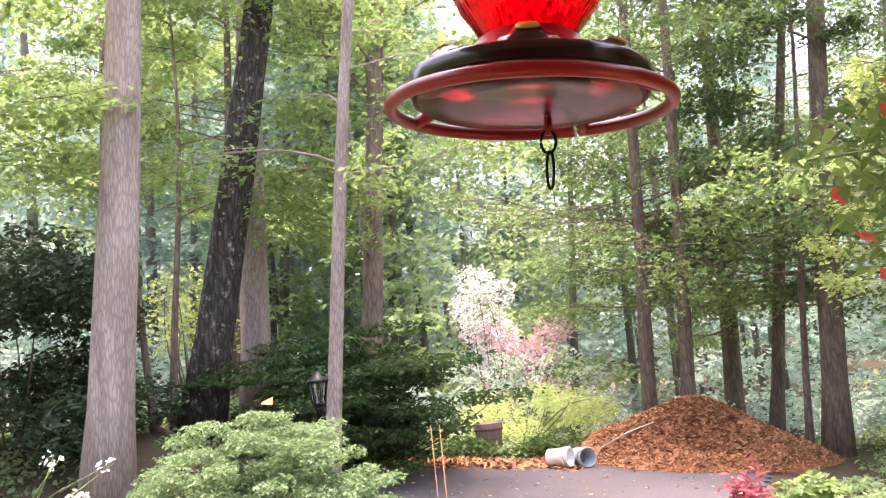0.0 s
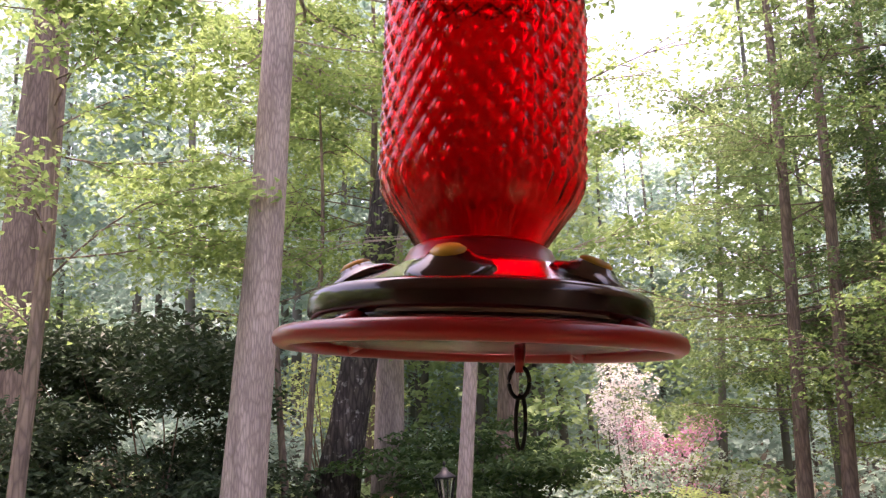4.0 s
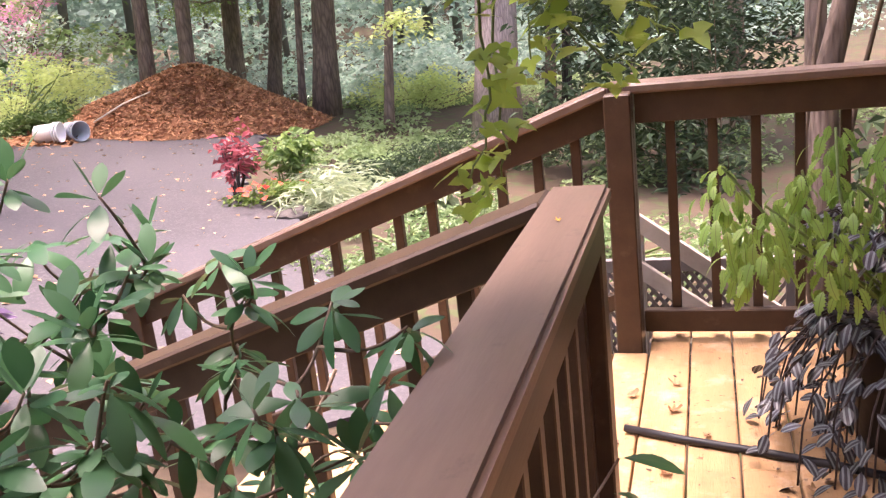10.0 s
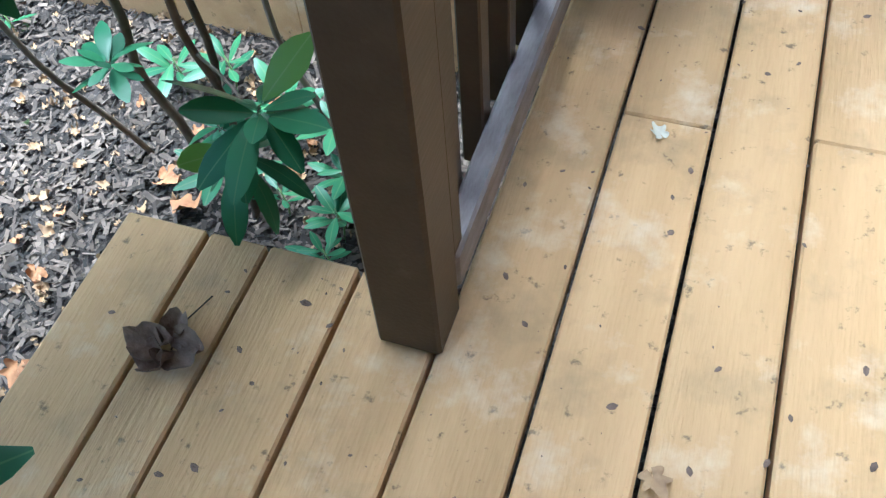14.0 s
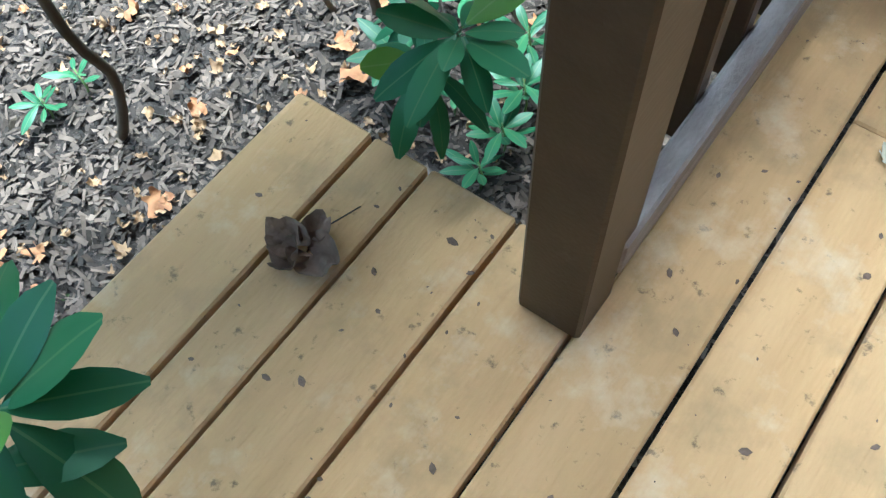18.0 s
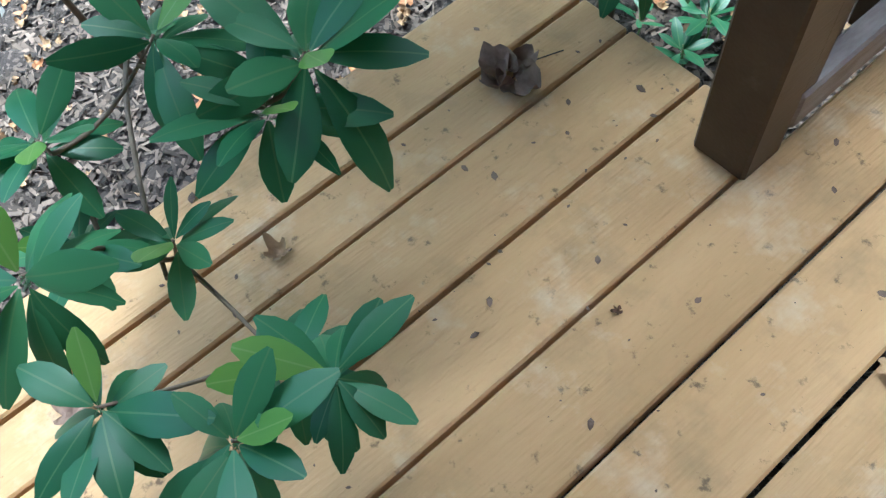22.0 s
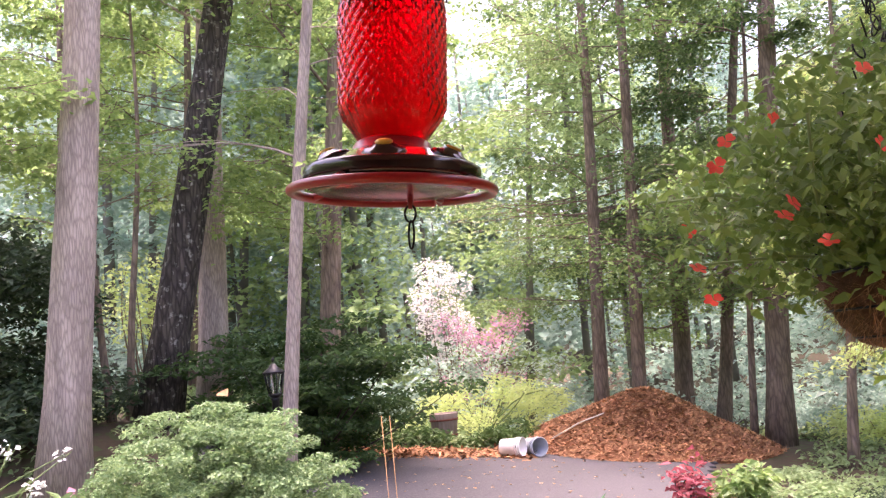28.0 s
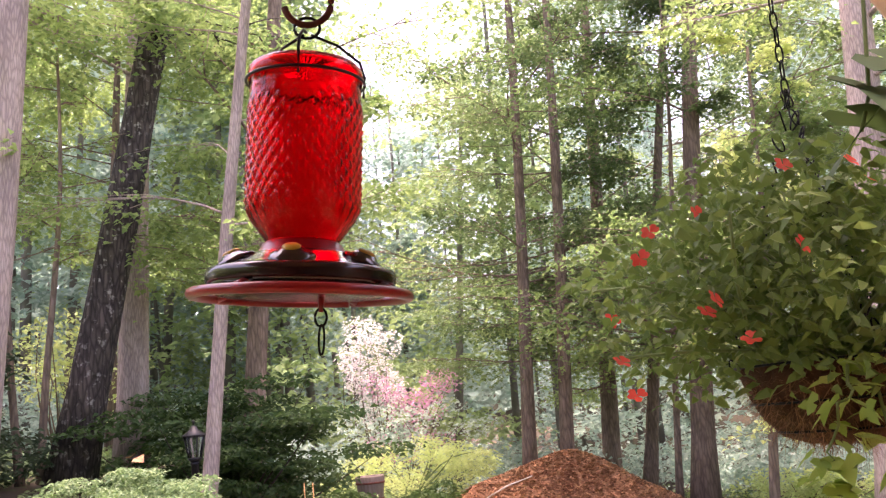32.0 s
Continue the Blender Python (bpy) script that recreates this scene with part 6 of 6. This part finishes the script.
part("beam", box(-0.9, 0.9, -0.07, 0.07, 0.0, 0.14, 0.012), BARKM, tim, "", Matrix.Translation((-1.98, 3.35, float(height(-1.98, 3.35)) + 0.01)) @ Euler((0, 0, radians(72))).to_matrix().to_4x4())

# ---- lattice beyond the end railing ----
lat = thing("lattice_panel", "grey diagonal wooden lattice panel beyond the end railing", "lattice", m=DM @ Matrix.Translation((3.6, -0.15, -0.72)) @ Euler((0, 0, radians(90))).to_matrix().to_4x4() @ Matrix.Diagonal((0.55, 1, 0.75, 1)))
for a, b, c, d in ((-0.8, 0.8, 1.02, 1.1), (-0.8, 0.8, 0.0, 0.08), (-0.8, -0.72, 0.08, 1.02), (0.72, 0.8, 0.08, 1.02)):
    part("frame_board", box(a, b, -0.02, 0.02, c, d, 0.003), GREYWOOD, lat)
for k in range(-9, 10):
    for sgn, yy in ((1, -0.008), (-1, 0.006)):
        bm = box(-0.66, 0.66, yy - 0.004, yy + 0.004, -0.014, 0.014, 0)
        bmesh.ops.transform(bm, matrix=Matrix.Translation((k * 0.085, 0, 0.55)) @ Euler((0, sgn * radians(45), 0)).to_matrix().to_4x4(), verts=bm.verts[:])
        for pl, no in (((0.74, 0, 0), (1, 0, 0)), ((-0.74, 0, 0), (-1, 0, 0)), ((0, 0, 1.04), (0, 0, 1)), ((0, 0, 0.05), (0, 0, -1))):
            bmesh.ops.bisect_plane(bm, geom=bm.verts[:] + bm.edges[:] + bm.faces[:], plane_co=pl, plane_no=no, clear_outer=True)
        part("slat", bm, GREYWOOD, lat)

ramp = thing("ramp_railing", "pale weathered sloping wooden rails beyond the end railing", "railing", m=DM)
for zt in (0.34, 0.12):
    bm = box(3.42, 3.455, -1.3, 0.15, -0.045, 0.045, 0.003)
    for v in bm.verts:
        v.co.z += zt + (v.co.y - 0.1) * 0.75
    part("sloping_board", bm, PALEWOOD, ramp)
for py in (0.1, -0.5):
    part("post", box(3.456, 3.52, py - 0.035, py + 0.035, -0.8, 0.34 + (py - 0.1) * 0.75, 0.003), PALEWOOD, ramp)

# ---- leaf litter ----
rg = np.random.default_rng(55)
n = 46000
x, y = rg.uniform(-1.3, 1.6, n), rg.uniform(-0.6, 3.1, n)
ok = bed_in(x, y) > 0.0
x, y = x[ok], y[ok]
v, f = slivers(x, y, height(x, y) + 0.028 + rg.uniform(0, 0.012, len(x)), 0.015, 0.0042, rg)
tagged(part("shredded_mulch", mesh_of("shredded_mulch", v, f, False), MULCHBIT), "loose shredded grey-brown mulch beside the deck", "mulch", kind="stuff")


def curled(size, lobes, seed, curl):
    """A dry leaf of three rings, its rim rolled and crumpled."""
    al = np.array([a for a, r in lobes])
    rl = np.array([r for a, r in lobes])
    ang = np.linspace(-2.9, 2.9, 34)
    rim = np.interp(ang, al, rl)
    vs = [(0.0, 0.0, 0.0)]
    for q in (0.3, 0.55, 0.8, 1.0):
        for a, r in zip(ang, rim):
            r = q * (0.45 * (1 - q) + r * q) if q < 1 else r
            x, y = r * math.cos(a), r * math.sin(a)
            wave = noise.noise(Vector((x * 2.2 + seed, y * 2.2, seed * 1.7)))
            vs.append((x * (1 - 0.25 * curl * q), y * (1 - 0.4 * curl * q), curl * (0.35 * wave * (0.4 + q) + 0.5 * r * r * q) + 0.05))
    m = len(ang)
    fs = [[0, 1 + k, 2 + k] for k in range(m - 1)]
    fs += [[1 + q * m + k, 1 + (q + 1) * m + k, 2 + (q + 1) * m + k, 2 + q * m + k] for q in range(3) for k in range(m - 1)]
    return mesh_of("leaf", np.array(vs) * size, fs)


fallen = [curled(s, MAPLE, k, c) for k, (s, c) in enumerate(((0.06, 0.7), (0.05, 0.9), (0.07, 0.6), (0.045, 1.0), (0.055, 0.8)))]
for k, me in enumerate(fallen):
    me.materials.append(DRYLEAF if k < 3 else TANLEAF)
bits = [curled(0.034, MAPLE, 7, 1.0), curled(0.028, HEART, 8, 1.1), curled(0.038, HEART, 9, 0.9)]
lit = Heap()
for k in range(650):
    x, y = rg.uniform(-1.3, 0.9), rg.uniform(0.9, 3.1)
    l = DM.inverted() @ Vector((x, y, 0))
    if bed_in(x, y) < 0 or (l.y < 0.6 and l.x < 0.15):
        continue
    m = Matrix.Translation((x, y, float(height(x, y)) + 0.045)) @ Euler((rg.normal(0, 0.5), rg.normal(0, 0.5), rg.uniform(0, 6.28))).to_matrix().to_4x4() @ Matrix.Scale(rg.uniform(0.5, 1.2), 4)
    me = bits[k % 3]
    lit.add([m @ v.co for v in me.vertices], [list(p.vertices) for p in me.polygons])
tagged(part("leaf_litter", lit.mesh("leaf_litter"), TANLEAF), "pale tan shreds of dry leaves on the mulch", "leaf litter", kind="stuff")
LEAVES = [(-0.3, 1.33), (-0.23, 1.58), (0.13, 1.62), (-0.77, 1.83), (-0.4, 1.89), (-0.84, 1.85), (0.11, 1.73), (-0.56, 2.54), (-0.8, 2.27), (-1.11, 2.62), (-0.56, 2.74), (-0.3, 1.1), (-0.34, 0.9), (-0.5, 0.55), (-0.65, 1.2)]
for k in range(110):
    LEAVES.append((rg.uniform(-1.9, 0.6), rg.uniform(1.1, 3.0)))
for k, (x, y) in enumerate(LEAVES):
    l = DM.inverted() @ Vector((x, y, 0))
    if l.y < 0.6 and l.x < 0.15:
        continue
    m = Matrix.Translation((x, y, float(height(x, y)) + 0.05)) @ Euler((rg.normal(0, 0.3), rg.normal(0, 0.3), rg.uniform(0, 6.28))).to_matrix().to_4x4() @ Matrix.Scale(1.25 if k < 15 else rg.uniform(0.35, 0.8), 4)
    tagged(part("fallen_leaf", fallen[k % 3 if k < 15 else k % 5], None, None, "", m), "curled orange-brown fallen maple leaf on the mulch", "leaf", "fallen leaves")
# what lies on the deck
ROUND = [(-2.9, 0.35), (-2.4, 0.75), (-1.6, 0.85), (-0.8, 0.95), (0.0, 1.05), (0.8, 0.9), (1.6, 0.85), (2.4, 0.7), (2.9, 0.35)]
dead = [curled(0.06, ROUND, 12, 0.9), curled(0.055, ROUND, 13, 1.0), curled(0.045, ROUND, 15, 1.1)]
for me in dead:
    me.materials.append(DEADLEAF)
dl = thing("dead_leaf", "shrivelled grey-brown dead leaf lying on the deck", "leaf", m=DM @ Matrix.Translation((-0.1, 0.372, 0.002)))
for me, p, e in ((dead[0], (0.0, -0.012, 0.003), (0.15, 0.1, 4.6)), (dead[1], (-0.005, 0.016, 0.003), (-0.15, 0.1, 1.6)), (dead[2], (-0.02, 0.0, 0.01), (0.3, 0.2, 2.8)), (dead[2], (0.02, 0.005, 0.008), (0.2, 0.1, 0.4))):
    part("leaf_blade", me, None, dl, "", Matrix.Translation(p) @ Euler(e).to_matrix().to_4x4())
v, f = tube_arrays([(0.0, 0, 0.0), (0.05, 0.0, 0.004), (0.1, -0.015, 0.0)], [0.0012] * 3, 5)
part("stalk", mesh_of("stalk", v, f), TWIGD, dl)
for nm, lb, mt, (x, y), s in (("fallen_leaf", "flat tan leaf pressed on the deck boards", TANLEAF, (-0.09, -0.309), 0.7), ("fallen_leaf", "orange dry leaf on the deck by the hose", DRYLEAF, (2.245, -0.09), 0.8), ("fallen_leaf", "tan dry leaf on the deck near the post", TANLEAF, (2.45, -0.1), 0.7), ("fallen_leaf", "tan dry leaf at the foot of the railing", TANLEAF, (2.35, 0.05), 0.8), ("leaf_scrap", "pale curled scrap on the deck boards", IVORY, (0.49, -0.212), 0.6), ("petal", "red fallen petal on the deck boards", CORAL, (0.705, -0.573), 0.22), ("petal", "red fallen petal near the planter", CORAL, (1.589, -0.442), 0.22), ("fallen_leaf", "small brown leaf in a deck gap", COCO, (-0.28, -0.02), 0.3), ("fallen_leaf", "curled tan leaf at the edge of the deck", TANLEAF, (-0.56, 0.365), 0.75), ("fallen_leaf", "crumpled brown leaf on the deck boards", DEADLEAF, (-0.9, 0.355), 1.1), ("fallen_leaf", "brown dry leaf beside the hose", DEADLEAF, (2.02, 0.07), 0.6), ("fallen_leaf", "orange curled leaf before the hose", DRYLEAF, (1.85, -0.09), 0.8), ("fallen_leaf", "pale curled leaf under the planter", LITTER, (1.8, -0.475), 0.7), ("fallen_leaf", "brown leaf shred beside the planter", TANLEAF, (2.09, -0.2), 0.5), ("fallen_leaf", "small yellow leaf on the rail cap", YELLOWP, (1.15, 0.05), 0.25)):
    me = curled(0.055 * s, MAPLE, x * 9, 0.3 if "flat" in lb else 0.7)
    me.materials.append(mt)
    zt = 0.951 if "rail cap" in lb else 0.004
    tagged(part(nm, me, None, None, "", DM @ Matrix.Translation((x, y, zt + 0.003)) @ Euler((0, 0, rg.uniform(0, 6.28))).to_matrix().to_4x4()), lb, "leaf")
n = 950
x, y = rg.uniform(-0.9, 2.6, n), rg.uniform(-1.4, 0.53, n)
ok = (y < -0.02) | (x < 0.09)
dpts = np.array([tuple(dpt(a, b, 0.003)) for a, b in zip(x[ok], y[ok])])
v, f = leaf_mesh(dpts, 0.0085 * rg.uniform(0.3, 1.5, len(dpts)) ** 2, rg, 0.5, 0.97, 0.0, shape=2)
v[:, 2] = np.clip(v[:, 2], 0.002, 0.006)
tagged(part("deck_debris", mesh_of("deck_debris", v, f, False), DEADLEAF), "tiny dark specks of debris on the deck boards", "debris", kind="stuff")
